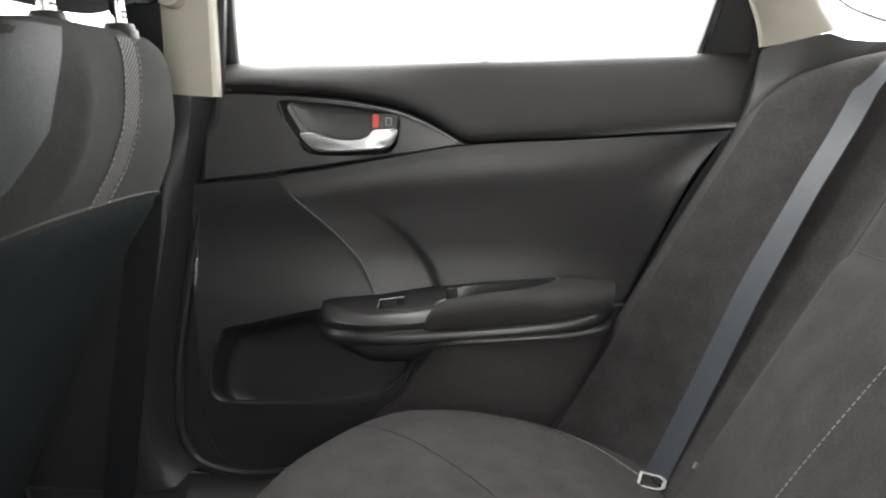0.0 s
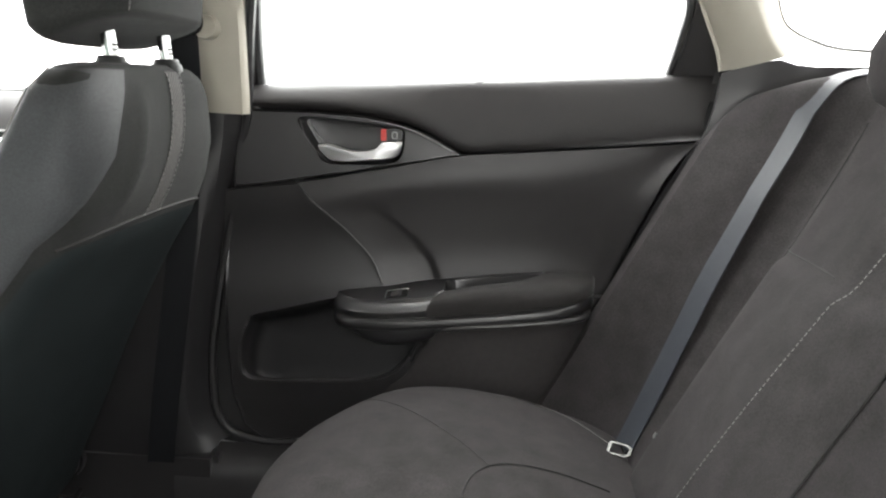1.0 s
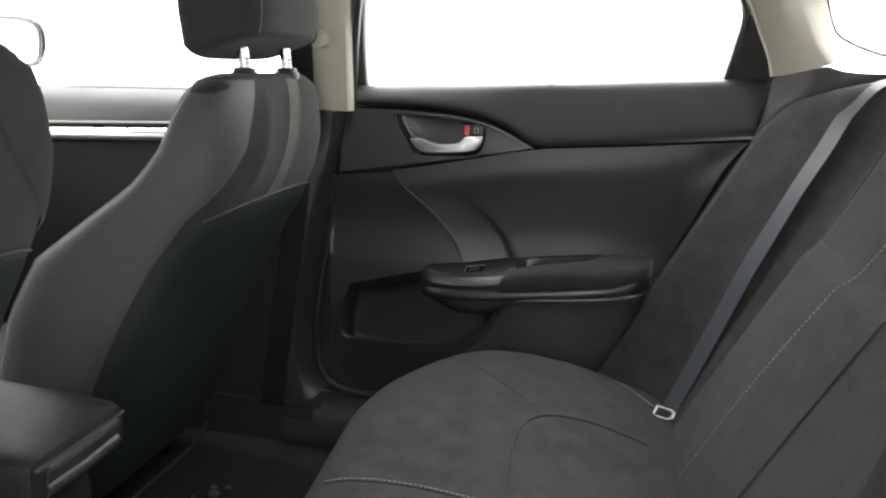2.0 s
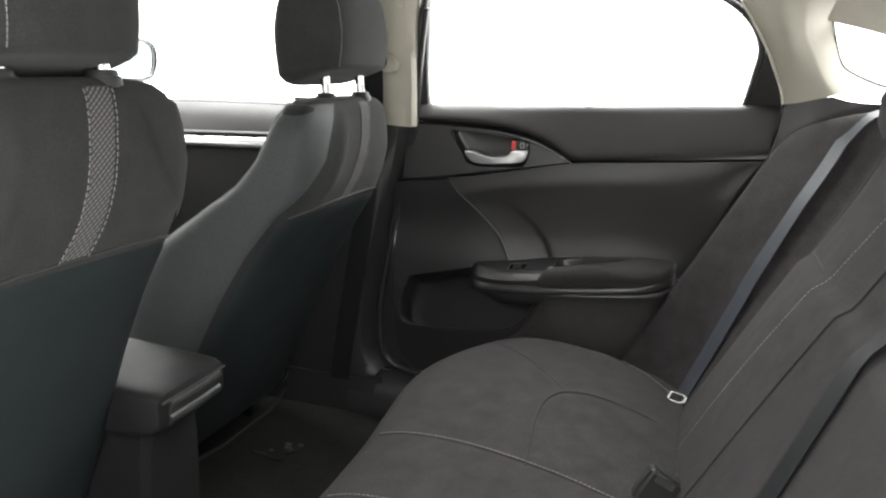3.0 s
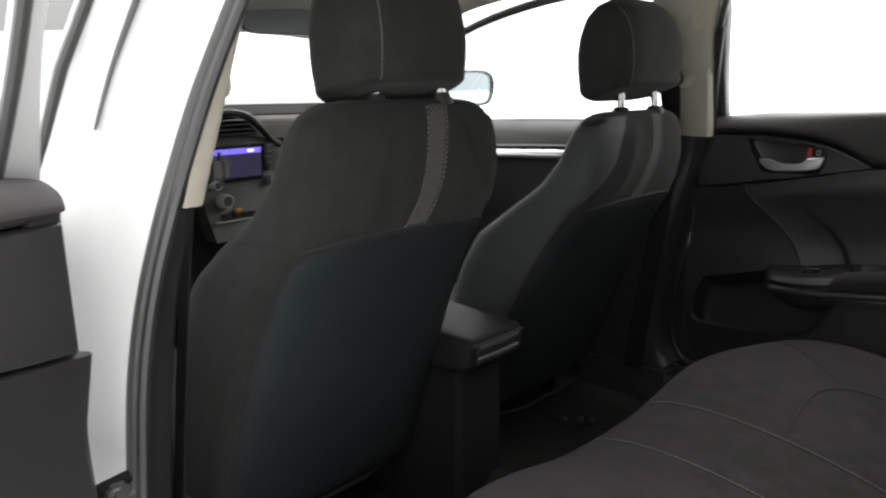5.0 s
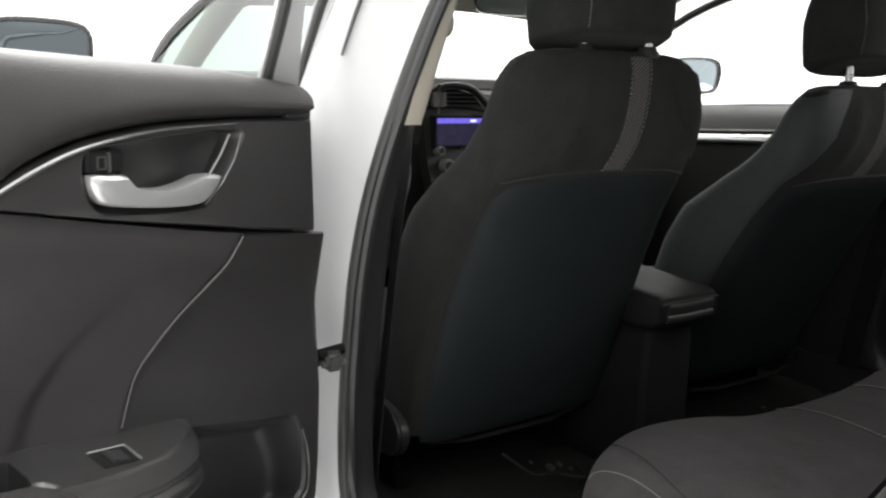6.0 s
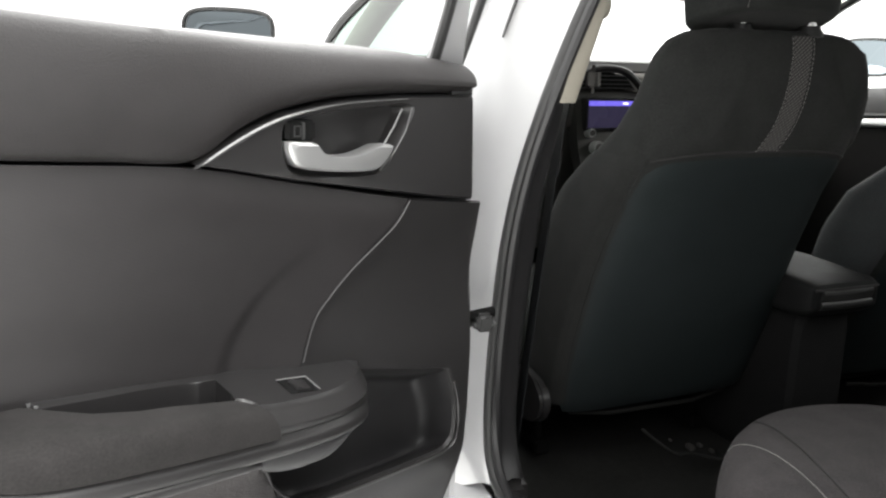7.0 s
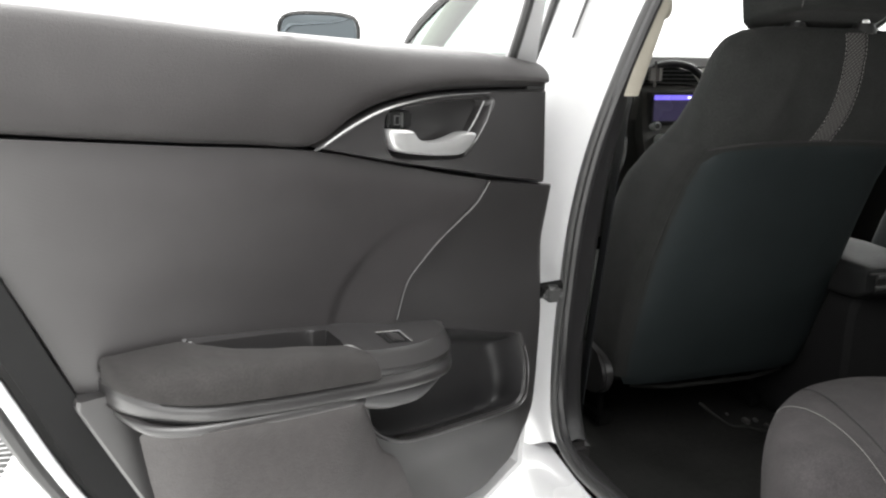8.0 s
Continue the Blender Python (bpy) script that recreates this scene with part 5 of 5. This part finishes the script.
    part("rear_roof_trim", patch([[(0.893, 0.704, 1.196), (0.95, 0.701, 1.183), (1.005, 0.696, 1.168), (1.10, 0.68, 1.135), (1.25, 0.63, 1.08)],
                                  [(0.870, 0.66, 1.232), (0.95, 0.65, 1.222), (1.02, 0.645, 1.208), (1.12, 0.63, 1.17), (1.27, 0.58, 1.11)],
                                  [(0.84, 0.60, 1.264), (0.95, 0.59, 1.262), (1.03, 0.585, 1.25), (1.14, 0.56, 1.21), (1.30, 0.52, 1.14)]], 30, 12, (0, 0.012, 0.006)), HEADLINER, body, "beige roof trim above the rear side window")
    part("trim_edge", tube(spline([(x - 0.002, y, z) for x, y, z in front], 6), 0.0028, 6), BEIGE, body)
    part("frame_filler", patch([[(0.836, 0.703, 1.026), (0.827, 0.702, 1.062), (0.809, 0.699, 1.102), (0.785, 0.691, 1.149), (0.730, 0.662, 1.230)], [(0.885, 0.765, 1.02), (0.875, 0.75, 1.06), (0.855, 0.738, 1.12), (0.818, 0.715, 1.18), (0.745, 0.690, 1.255)]], 20, 5, None), RUBBER, body, "black rubber strip behind the door frame")
    part("frame_filler", patch([[(0.83, 0.752, 0.985), (0.838, 0.746, 1.03), (0.832, 0.735, 1.08), (0.80, 0.712, 1.15)], [(0.905, 0.748, 0.985), (0.90, 0.742, 1.03), (0.88, 0.730, 1.08), (0.835, 0.708, 1.15)]], 16, 5, None), RUBBER, body)
    part("rear_seal", tube(spline([(x + 0.004, y - 0.004, z) for x, y, z in SEAL_REAR[:8]], 5), 0.0125, 10, flat=0.8), CARPET_RUBBER, body, "thick black rubber door seal")
    part("window_ledge", patch([[(0.929, 0.687, 1.058), (0.945, 0.6855, 1.051), (0.963, 0.684, 1.047), (1.0, 0.677, 1.046), (1.12, 0.62, 1.048), (1.25, 0.46, 1.050), (1.32, 0.0, 1.055)],
                                [(0.967, 0.741, 1.094), (0.990, 0.738, 1.084), (1.017, 0.733, 1.075), (1.05, 0.716, 1.070), (1.14, 0.66, 1.064), (1.27, 0.48, 1.065), (1.345, 0.0, 1.07)]], 60, 8, None), LEDGE_GREY, body, "grey ledge under the rear windscreen")
    part("window_edge", tube(spline([(0.906, 0.714, 1.198), (0.921, 0.724, 1.150), (0.939, 0.732, 1.113), (0.967, 0.742, 1.096), (0.991, 0.739, 1.086), (1.018, 0.734, 1.077), (1.051, 0.717, 1.072), (1.141, 0.662, 1.066), (1.272, 0.482, 1.067), (1.348, 0.0, 1.072)], 6), 0.0024, 6), RUBBER, body, "black rear windscreen edge")
    part("cheek_trim", patch([[(0.62, 0.738, 0.50), (0.74, 0.730, 0.75), (0.825, 0.722, 0.93), (0.839, 0.704, 1.031)],
                              [(0.66, 0.722, 0.50), (0.78, 0.712, 0.75), (0.87, 0.706, 0.96), (0.922, 0.687, 1.054)],
                              [(0.75, 0.715, 0.50), (0.88, 0.705, 0.75), (0.94, 0.698, 0.97), (0.968, 0.684, 1.044)], [(0.85, 0.715, 0.50), (0.98, 0.705, 0.75), (1.07, 0.69, 0.95), (1.14, 0.615, 1.046)]], 30, 12, (0, 0.01, 0)), PLASTIC, body, "black trim cheek beside the bench")
    part("roof_rail_trim", patch([[(-1.02, 0.665, 1.17), (-0.70, 0.645, 1.285), (-0.35, 0.628, 1.325), (0.10, 0.622, 1.335), (0.45, 0.632, 1.315), (0.66, 0.642, 1.282), (0.775, 0.64, 1.235)],
                                  [(-1.00, 0.600, 1.20), (-0.70, 0.575, 1.31), (-0.35, 0.555, 1.352), (0.10, 0.545, 1.362), (0.45, 0.555, 1.345), (0.70, 0.57, 1.31), (0.86, 0.585, 1.265)]], 40, 10, (0, 0.01, 0.02)), HEADLINER, body, "beige roof side trim")
    # quarter panel and wheel arch outside
    part("quarter_panel", patch([[(0.655, 0.87, 0.36), (0.76, 0.88, 0.54), (0.855, 0.885, 0.74), (0.925, 0.875, 0.93), (0.93, 0.82, 1.03)],
                                 [(1.0, 0.88, 0.66), (1.05, 0.885, 0.72), (1.1, 0.885, 0.82), (1.15, 0.87, 0.94), (1.10, 0.82, 1.03)]], 40, 14, (0, -0.02, 0)), PAINT, body, "white rear quarter panel")
    XF = Matrix.Identity(4)


body_side(Matrix.Identity(4), False)
body_side(MIRROR_Y, True)

part("headliner", patch([[(-1.0, -0.60, 1.20), (-1.02, 0, 1.23), (-1.0, 0.60, 1.20)], [(-0.70, -0.575, 1.31), (-0.72, 0, 1.335), (-0.70, 0.575, 1.31)], [(0.10, -0.545, 1.362), (0.10, 0, 1.385), (0.10, 0.545, 1.362)], [(0.70, -0.57, 1.31), (0.72, 0, 1.34), (0.70, 0.57, 1.31)], [(1.02, -0.585, 1.265), (1.06, 0, 1.295), (1.02, 0.585, 1.265)]], 24, 30, (0, 0, 0.012)), HEADLINER, body, "beige felt headliner")
part("roof", patch([[(-1.02, -0.68, 1.20), (-1.06, 0, 1.26), (-1.02, 0.68, 1.20)], [(-0.70, -0.68, 1.33), (-0.72, 0, 1.375), (-0.70, 0.68, 1.33)], [(0.10, -0.68, 1.375), (0.10, 0, 1.42), (0.10, 0.68, 1.375)], [(0.70, -0.68, 1.335), (0.72, 0, 1.38), (0.70, 0.68, 1.335)], [(1.06, -0.66, 1.27), (1.10, 0, 1.33), (1.06, 0.66, 1.27)]], 24, 30, (0, 0, 0.01)), PAINT, body, "white painted roof")
part("parcel_shelf", prism([(1.03, -0.68), (1.45, -0.60), (1.45, 0.60), (1.03, 0.68)], "z", 0.975, 0.99, 0.004), CLOTH_REAR, body, "dark parcel shelf")
rw = part("rear_window", patch([[(1.04, -0.58, 1.27), (1.08, 0, 1.30), (1.04, 0.58, 1.27)], [(1.42, -0.66, 1.02), (1.50, 0, 1.03), (1.42, 0.66, 1.02)]], 16, 8, None), GLASS, body, "clear rear windscreen")
rw.visible_shadow = False
ws = part("windscreen", patch([[(-1.02, -0.62, 1.19), (-1.06, 0, 1.22), (-1.02, 0.62, 1.19)], [(-1.65, -0.70, 0.90), (-1.78, 0, 0.92), (-1.65, 0.70, 0.90)]], 16, 8, None), GLASS, body, "clear windscreen")
ws.visible_shadow = False


# ---- front doors ----
def front_door(xf, label, glass, mirror_y, outset):
    global XF
    XF = xf
    d = thing("front_door", (-0.6, 0.85, 0.3), label, "car door", "front doors")
    sk = [(-0.13, 0.27), (-0.145, 0.55), (-0.135, 0.80), (-0.10, 0.965), (-0.55, 0.955), (-1.08, 0.935), (-1.14, 0.80), (-1.14, 0.50), (-1.10, 0.27), (-0.60, 0.25)]
    r = even([(x, 0, z) for x, z in sk], 70, True)
    part("shell", loops([[Vector((-0.62 + (p.x + 0.62) * k, y, 0.60 + (p.z - 0.60) * k)) for p in r] for y, k in ((0.80, 0.9), (0.80, 0.98), (0.83, 1.0), (0.875, 1.0), (0.893, 0.985), (0.90, 0.9), (0.905, 0.6))], True, True), PAINT, d, "white painted door shell")
    part("inner_trim", patch([[(-0.14, 0.765, 0.30), (-0.60, 0.765, 0.28), (-1.08, 0.765, 0.30)], [(-0.15, 0.745, 0.60), (-0.60, 0.74, 0.60), (-1.10, 0.745, 0.60)], [(-0.14, 0.742, 0.86), (-0.60, 0.74, 0.845), (-1.10, 0.745, 0.82)], [(-0.11, 0.742, 0.90), (-0.60, 0.74, 0.885), (-1.10, 0.745, 0.86)], [(-0.10, 0.768, 0.95), (-0.60, 0.766, 0.945), (-1.08, 0.77, 0.93)], [(-0.09, 0.79, 0.975), (-0.60, 0.79, 0.97), (-1.08, 0.79, 0.955)]], 30, 30, (0, 0.02, 0)), PLASTIC_SOFT, d, "black inner door trim")
    part("silver_strip", patch([[(-0.16, 0.729, 0.872), (-0.45, 0.727, 0.863), (-0.90, 0.731, 0.850)], [(-0.16, 0.719, 0.878), (-0.45, 0.717, 0.869), (-0.88, 0.721, 0.856)], [(-0.16, 0.722, 0.893), (-0.45, 0.720, 0.884), (-0.86, 0.724, 0.870)], [(-0.16, 0.733, 0.901), (-0.45, 0.731, 0.892), (-0.84, 0.735, 0.878)]], 30, 12, (0, 0.012, 0)), SATIN, d, "brushed silver trim strip")
    part("strip_groove", tube([(-0.14, 0.737, 0.908), (-0.45, 0.735, 0.899), (-0.86, 0.739, 0.885)], 0.006, 8), RUBBER, d, "dark groove over the strip")
    win = [(-0.085, 0.795, 0.972), (-0.055, 0.735, 1.10), (-0.02, 0.68, 1.235), (-0.01, 0.66, 1.292), (-0.20, 0.65, 1.315), (-0.45, 0.655, 1.295), (-0.72, 0.675 + outset * 0.4, 1.235), (-0.98, 0.71 + outset, 1.12), (-1.10, 0.755 + outset * 0.8, 1.03), (-1.15, 0.79 + outset * 0.5, 0.955)]
    part("window_frame", tube(spline(win, 4), 0.013, 8), RUBBER, d, "black window frame")
    part("belt_seal", tube([(-0.08, 0.80, 0.975), (-0.55, 0.80, 0.97), (-1.06, 0.80, 0.953)], 0.009, 8), RUBBER, d)
    part("mirror_sail", prism([(-1.16, 0.95), (-1.08, 0.955), (-1.08, 1.04), (-1.13, 1.0)], "y", 0.775, 0.80, 0.004), PLASTIC_SMOOTH, d, "black mirror sail")
    pane = part("window_pane", patch([[(-0.085, 0.800, 0.965), (-0.055, 0.742, 1.10), (-0.01, 0.668, 1.29)], [(-0.55, 0.800, 0.96), (-0.55, 0.745, 1.09), (-0.50, 0.668, 1.285)], [(-1.15, 0.800 + outset * 0.5, 0.955), (-1.09, 0.765 + outset * 0.8, 1.04), (-0.80, 0.70 + outset * 0.5, 1.19)]], 10, 10, None), glass, d, "tinted window glass")
    pane.visible_shadow = False
    if outset:
        tag = part("window_sticker", box(-0.170, -0.132, 0.783, 0.7845, 0.988, 1.012, 0), WHITE_MARK, d, "small white printed window sticker")
        part("sticker_print", box(-0.165, -0.152, 0.7822, 0.783, 0.994, 1.008, 0), DASH_MID, tag)
    # outside mirror
    mir = thing("side_mirror", (-0.95, 0.93, 1.0), "white-shelled door mirror outside the car", "car mirror", "side mirrors")
    XF = xf @ Matrix.Translation((-0.93, mirror_y, 1.071 if outset else 1.068)) @ Matrix.Rotation(radians(8 if outset else -12), 4, "Z") @ Matrix.Scale(0.92, 4)
    mir.matrix_basis = Matrix.Translation(XF @ Vector((0, 0, -0.06)))

    def mr(k, x, kk=1.0):
        o = [(-0.10, -0.045), (-0.115, 0.0), (-0.10, 0.055), (0.0, 0.068), (0.09, 0.062), (0.118, 0.03), (0.112, -0.03), (0.08, -0.062), (-0.04, -0.062)]
        return [Vector((x, p.y * k, p.z * k)) for p in even(spline([(0, y, z) for y, z in o], 5, True), 48, True)]
    part("shell", loops([mr(0.4, -0.10), mr(0.75, -0.085), mr(0.95, -0.05), mr(1.0, -0.01), mr(0.98, 0.01), mr(0.93, 0.012), mr(0.91, 0.002)], True, True), PAINT, mir, "white mirror shell")
    part("rim", tube(mr(0.955, 0.010), 0.006, 8, closed=True), PLASTIC_SMOOTH, mir, "black mirror rim")
    part("mirror_glass", loops([mr(0.90, 0.0045), mr(0.5, 0.0065)], False, True), MIRROR_DIM_REFLECTION if outset else MIRROR, mir, "mirror glass")
    part("arm", tube([(-0.03, -0.09, -0.05), (-0.03, -0.13, -0.065), (-0.03, -0.19, -0.075)], 0.022, 10, flat=0.6), PLASTIC_SMOOTH, mir, "black mirror arm")
    XF = Matrix.Identity(4)
    return d


front_door(Matrix.Identity(4), "closed front passenger door with silver trim strip", GLASS, 0.955, 0.0)
front_door(MIRROR_Y, "closed white driver door with green-tinted window", GLASS_GREEN, 1.083, 0.085)

# A-pillars
for s in (1, -1):
    XF = Matrix.Identity(4) if s > 0 else MIRROR_Y
    part("front_pillar_trim", tube(spline([(-1.60, 0.70, 0.93), (-1.30, 0.675, 1.08), (-1.02, 0.650, 1.20), (-0.80, 0.64, 1.265)], 6), 0.035, 10), BEIGE, body, "beige A-pillar trim")
XF = Matrix.Identity(4)

# ---- dashboard ----
dash = thing("dashboard", (-1.1, 0, 0.5), "black and grey dashboard with centre stack", "dashboard")
XF = Matrix.Translation((0, 0, 0.009))
part("top_pad", patch([[(-1.72, -0.68, 0.985), (-1.78, 0, 0.995), (-1.72, 0.68, 0.985)], [(-1.20, -0.70, 1.028), (-1.22, 0, 1.032), (-1.20, 0.70, 1.028)], [(-1.03, -0.70, 1.030), (-1.04, 0, 1.034), (-1.03, 0.70, 1.030)], [(-0.988, -0.70, 1.016), (-0.992, 0, 1.020), (-0.988, 0.70, 1.014)], [(-0.976, -0.70, 0.998), (-0.98, 0, 1.0), (-0.976, 0.70, 0.994)]], 40, 24, (0, 0, -0.02)), DASH_DARK, dash, "dark grey dashboard top")
part("face", patch([[(-0.980, -0.70, 0.994), (-0.980, 0, 0.996), (-0.980, 0.70, 0.990)], [(-0.962, -0.70, 0.975), (-0.962, 0, 0.976), (-0.962, 0.70, 0.970)], [(-0.968, -0.70, 0.932), (-0.968, 0, 0.932), (-0.968, 0.70, 0.922)]], 40, 12, (-0.02, 0, 0)), DASH_GREY, dash, "pale grey dashboard face")
part("gap_backing", box(-1.02, -1.0, -0.69, 0.69, 0.86, 0.96, 0.002), CARPET, dash)
part("middle_face", patch([[(-0.975, -0.70, 0.908), (-0.975, 0, 0.908), (-0.975, 0.70, 0.896)], [(-0.960, -0.70, 0.898), (-0.960, 0, 0.898), (-0.960, 0.70, 0.886)], [(-0.968, -0.70, 0.84), (-0.968, 0, 0.84), (-0.968, 0.70, 0.84)]], 40, 12, (-0.02, 0, 0)), DASH_MID, dash, "grey middle dashboard face")
part("lower_face", patch([[(-0.97, -0.70, 0.838), (-0.97, 0, 0.838), (-0.97, 0.70, 0.838)], [(-0.985, -0.70, 0.70), (-0.985, 0, 0.70), (-0.985, 0.70, 0.70)], [(-1.10, -0.70, 0.45), (-1.10, 0, 0.45), (-1.10, 0.70, 0.45)]], 40, 12, (-0.02, 0, 0)), DASH_DARK, dash, "dark grey lower dashboard")
part("silver_strip", tube([(-0.960, 0.13, 0.850), (-0.957, 0.40, 0.872), (-0.96, 0.68, 0.885)], 0.0045, 8), SATIN, dash, "thin silver strip")
stack = part("radio_panel", patch([[(-0.965, -0.125, 0.945), (-0.96, 0, 0.948), (-0.965, 0.115, 0.935)], [(-0.945, -0.12, 0.92), (-0.94, 0, 0.922), (-0.945, 0.115, 0.915)], [(-0.922, -0.125, 0.80), (-0.917, 0, 0.80), (-0.922, 0.125, 0.80)], [(-0.875, -0.12, 0.68), (-0.870, 0, 0.68), (-0.875, 0.12, 0.68)]], 24, 20, (-0.05, 0, 0)), DASH_DARK, dash, "dark grey centre stack")
hood = part("vent_hood", tube(spline([(-0.945, -0.135, 0.945), (-0.94, -0.10, 0.99), (-0.94, -0.04, 1.006), (-0.94, 0.03, 0.998), (-0.94, 0.075, 0.968), (-0.945, 0.118, 0.928), (-0.95, 0.145, 0.915)], 6), 0.011, 8), PLASTIC_SOFT, dash, "black vent hood")
part("vent_cavity", prism([(-0.12, 0.945), (0.085, 0.945), (0.05, 0.985), (-0.03, 1.0), (-0.10, 0.985)], "x", -0.966, -0.958, 0.002), CARPET, hood)
for i in range(4):
    part("vent_slat", box(-0.958, -0.936, -0.11, 0.066 - i * 0.008, 0.948 + i * 0.012, 0.951 + i * 0.012, 0.001), PLASTIC, hood)
part("radio_screen", box(-0.944, -0.914, -0.106, 0.063, 0.828, 0.922, 0.003), PLASTIC_SMOOTH, stack, "radio screen frame")
part("display", box(-0.9152, -0.9125, -0.098, 0.056, 0.838, 0.914, 0.0), SCREEN, stack, "purple lit display")
part("display_bar", box(-0.9132, -0.911, -0.098, 0.056, 0.900, 0.914, 0.0), SCREEN_BAR, stack, "blue lit header bar")
part("display_print", box(-0.9122, -0.9105, 0.014, 0.032, 0.904, 0.910, 0.0), SCREEN_TEXT, stack)
for i in range(5):
    rb = part("radio_button", box(-0.940, -0.916, 0.070, 0.104, 0.848 + i * 0.0155, 0.860 + i * 0.0155, 0.002), PLASTIC, stack)
    part("button_mark", box(-0.9165, -0.9152, 0.080, 0.094, 0.8532 + i * 0.0155, 0.8552 + i * 0.0155, 0), WHITE_MARK, rb)
for y, z, r in ((-0.090, 0.822, 0.013), (0.088, 0.822, 0.013), (-0.072, 0.780, 0.020), (0.098, 0.780, 0.020)):
    x0 = -0.925 if r < 0.015 else -0.912
    kn = part("knob", tube([(x0, y, z), (x0 + 0.020, y, z + 0.002), (x0 + 0.026, y, z + 0.002)], r, 22, taper=(1, 0.92)), KNOB_GREY, stack, "silver ringed knob")
    part("knob_cap", tube([(x0 + 0.024, y, z + 0.002), (x0 + 0.027, y, z + 0.002), (x0 + 0.028, y, z + 0.002)], r * 0.66, 18), DASH_DARK, kn)
for i in range(6):
    part("climate_button", box(-0.905, -0.886, -0.085 + i * 0.029, -0.062 + i * 0.029, 0.736, 0.748, 0.002), PLASTIC, stack)
part("climate_trim", box(-0.900, -0.884, -0.11, 0.11, 0.727, 0.731, 0.001), KNOB_GREY, stack, "thin silver trim")
part("hazard_lamp", box(-0.896, -0.878, 0.01, 0.036, 0.708, 0.716, 0.001), mat("orange_lit_switch", (0.8, 0.25, 0.02), rough=0.4), stack, "orange switch")
part("hazard_lamp", box(-0.903, -0.886, -0.05, -0.03, 0.752, 0.759, 0.001), mat("amber_lit_switch", (0.8, 0.4, 0.04), rough=0.4), stack, "amber switch")
XF = Matrix.Identity(4)
wheel = thing("steering_wheel", (-0.80, -0.38, 0.80), "black leather steering wheel", "steering wheel")
part("rim", tube([(-0.88 - 0.075 * math.sin(t), -0.395 + 0.175 * math.cos(t), 0.81 + 0.16 * math.sin(t)) for t in [2 * math.pi * i / 40 for i in range(40)]], 0.016, 10, closed=True), PLASTIC_SOFT, wheel, "black leather rim")
part("hub", box(-0.96, -0.90, -0.475, -0.315, 0.76, 0.86, 0.02, 3), PLASTIC_SMOOTH, wheel)
part("spoke", box(-0.92, -0.89, -0.555, -0.235, 0.80, 0.83, 0.01), PLASTIC_SMOOTH, wheel)
part("column", tube([(-0.93, -0.395, 0.80), (-0.98, -0.395, 0.78), (-1.04, -0.395, 0.75)], 0.05, 12), PLASTIC, wheel)
for ys, who in ((1, "passenger"), (-1, "driver")):
    XF = Matrix.Identity(4) if ys > 0 else MIRROR_Y
    fb = thing("seat_belt", (-0.03, 0.69, 0.4), "black webbing front seat belt hanging along the pillar", "seat belt", "front belts")
    bp = even(spline([(-0.022, 0.643, 1.09), (-0.026, 0.662, 1.0), (-0.034, 0.678, 0.90), (-0.06, 0.688, 0.70), (-0.10, 0.692, 0.45), (-0.12, 0.695, 0.30)]), 24)
    part("webbing", ribbon(bp, [(0.25, -0.95, 0.0)] * 24, 0.047), WEB_BLACK, fb)
    part("guide_ring", tube(spline([(-0.050, 0.640, 1.078), (-0.052, 0.638, 1.100), (-0.022, 0.636, 1.118), (0.008, 0.638, 1.100), (0.006, 0.640, 1.078), (-0.022, 0.641, 1.070)], 5, True), 0.0045, 8, closed=True), PLASTIC_SMOOTH, fb, "black belt guide ring")
    if ys < 0:
        part("tongue", box(-0.010, 0.018, 0.636, 0.658, 0.958, 1.000, 0.0105, 4), DASH_DARK, fb, "dark grey belt tongue")
XF = Matrix.Identity(4)
rm = thing("rear_view_mirror", (-0.92, 0.115, 1.24), "black interior mirror at the windscreen", "car mirror")
XF = Matrix.Translation((-0.90, 0.138, 1.252)) @ Matrix.Rotation(radians(-14), 4, "Z") @ Matrix.Rotation(radians(-6), 4, "Y")


def mirror_ring(x, k):
    return [Vector((x, 0.115 * k * math.copysign(abs(math.cos(t)) ** 0.5, math.cos(t)), 0.036 * k * math.copysign(abs(math.sin(t)) ** 0.5, math.sin(t)))) for t in [2 * math.pi * i / 36 for i in range(36)]]


part("housing", loops([mirror_ring(-0.03, 0.6), mirror_ring(-0.025, 0.9), mirror_ring(0.0, 1.0), mirror_ring(0.005, 0.97)], True, True), PLASTIC_SMOOTH, rm)
part("mirror_face", loops([mirror_ring(0.0055, 0.94), mirror_ring(0.007, 0.5)], False, True), MIRROR, rm)
part("stem", tube([(-0.02, 0, 0.0), (-0.06, 0, 0.01), (-0.10, 0, 0.0)], 0.012, 8), PLASTIC_SMOOTH, rm)
XF = Matrix.Identity(4)
chk = thing("door_check", (-0.08, -0.80, 0.575), "black greasy door check strap at the hinge side", "door check")
part("strap", tube([(-0.06, -0.835, 0.592), (-0.01, -0.838, 0.606), (0.03, -0.832, 0.626)], 0.006, 8, flat=0.6), DARK_STEEL, chk)
part("stop_block", box(0.016, 0.050, -0.845, -0.818, 0.612, 0.640, 0.006, 3), RUBBER, chk)
part("roller", tube([(0.030, -0.850, 0.634), (0.030, -0.832, 0.636), (0.030, -0.812, 0.638)], 0.008, 10), DARK_STEEL, chk)
part("rivet", tube([(0.040, -0.848, 0.622), (0.040, -0.832, 0.622), (0.040, -0.814, 0.622)], 0.0045, 8), STEEL, chk)
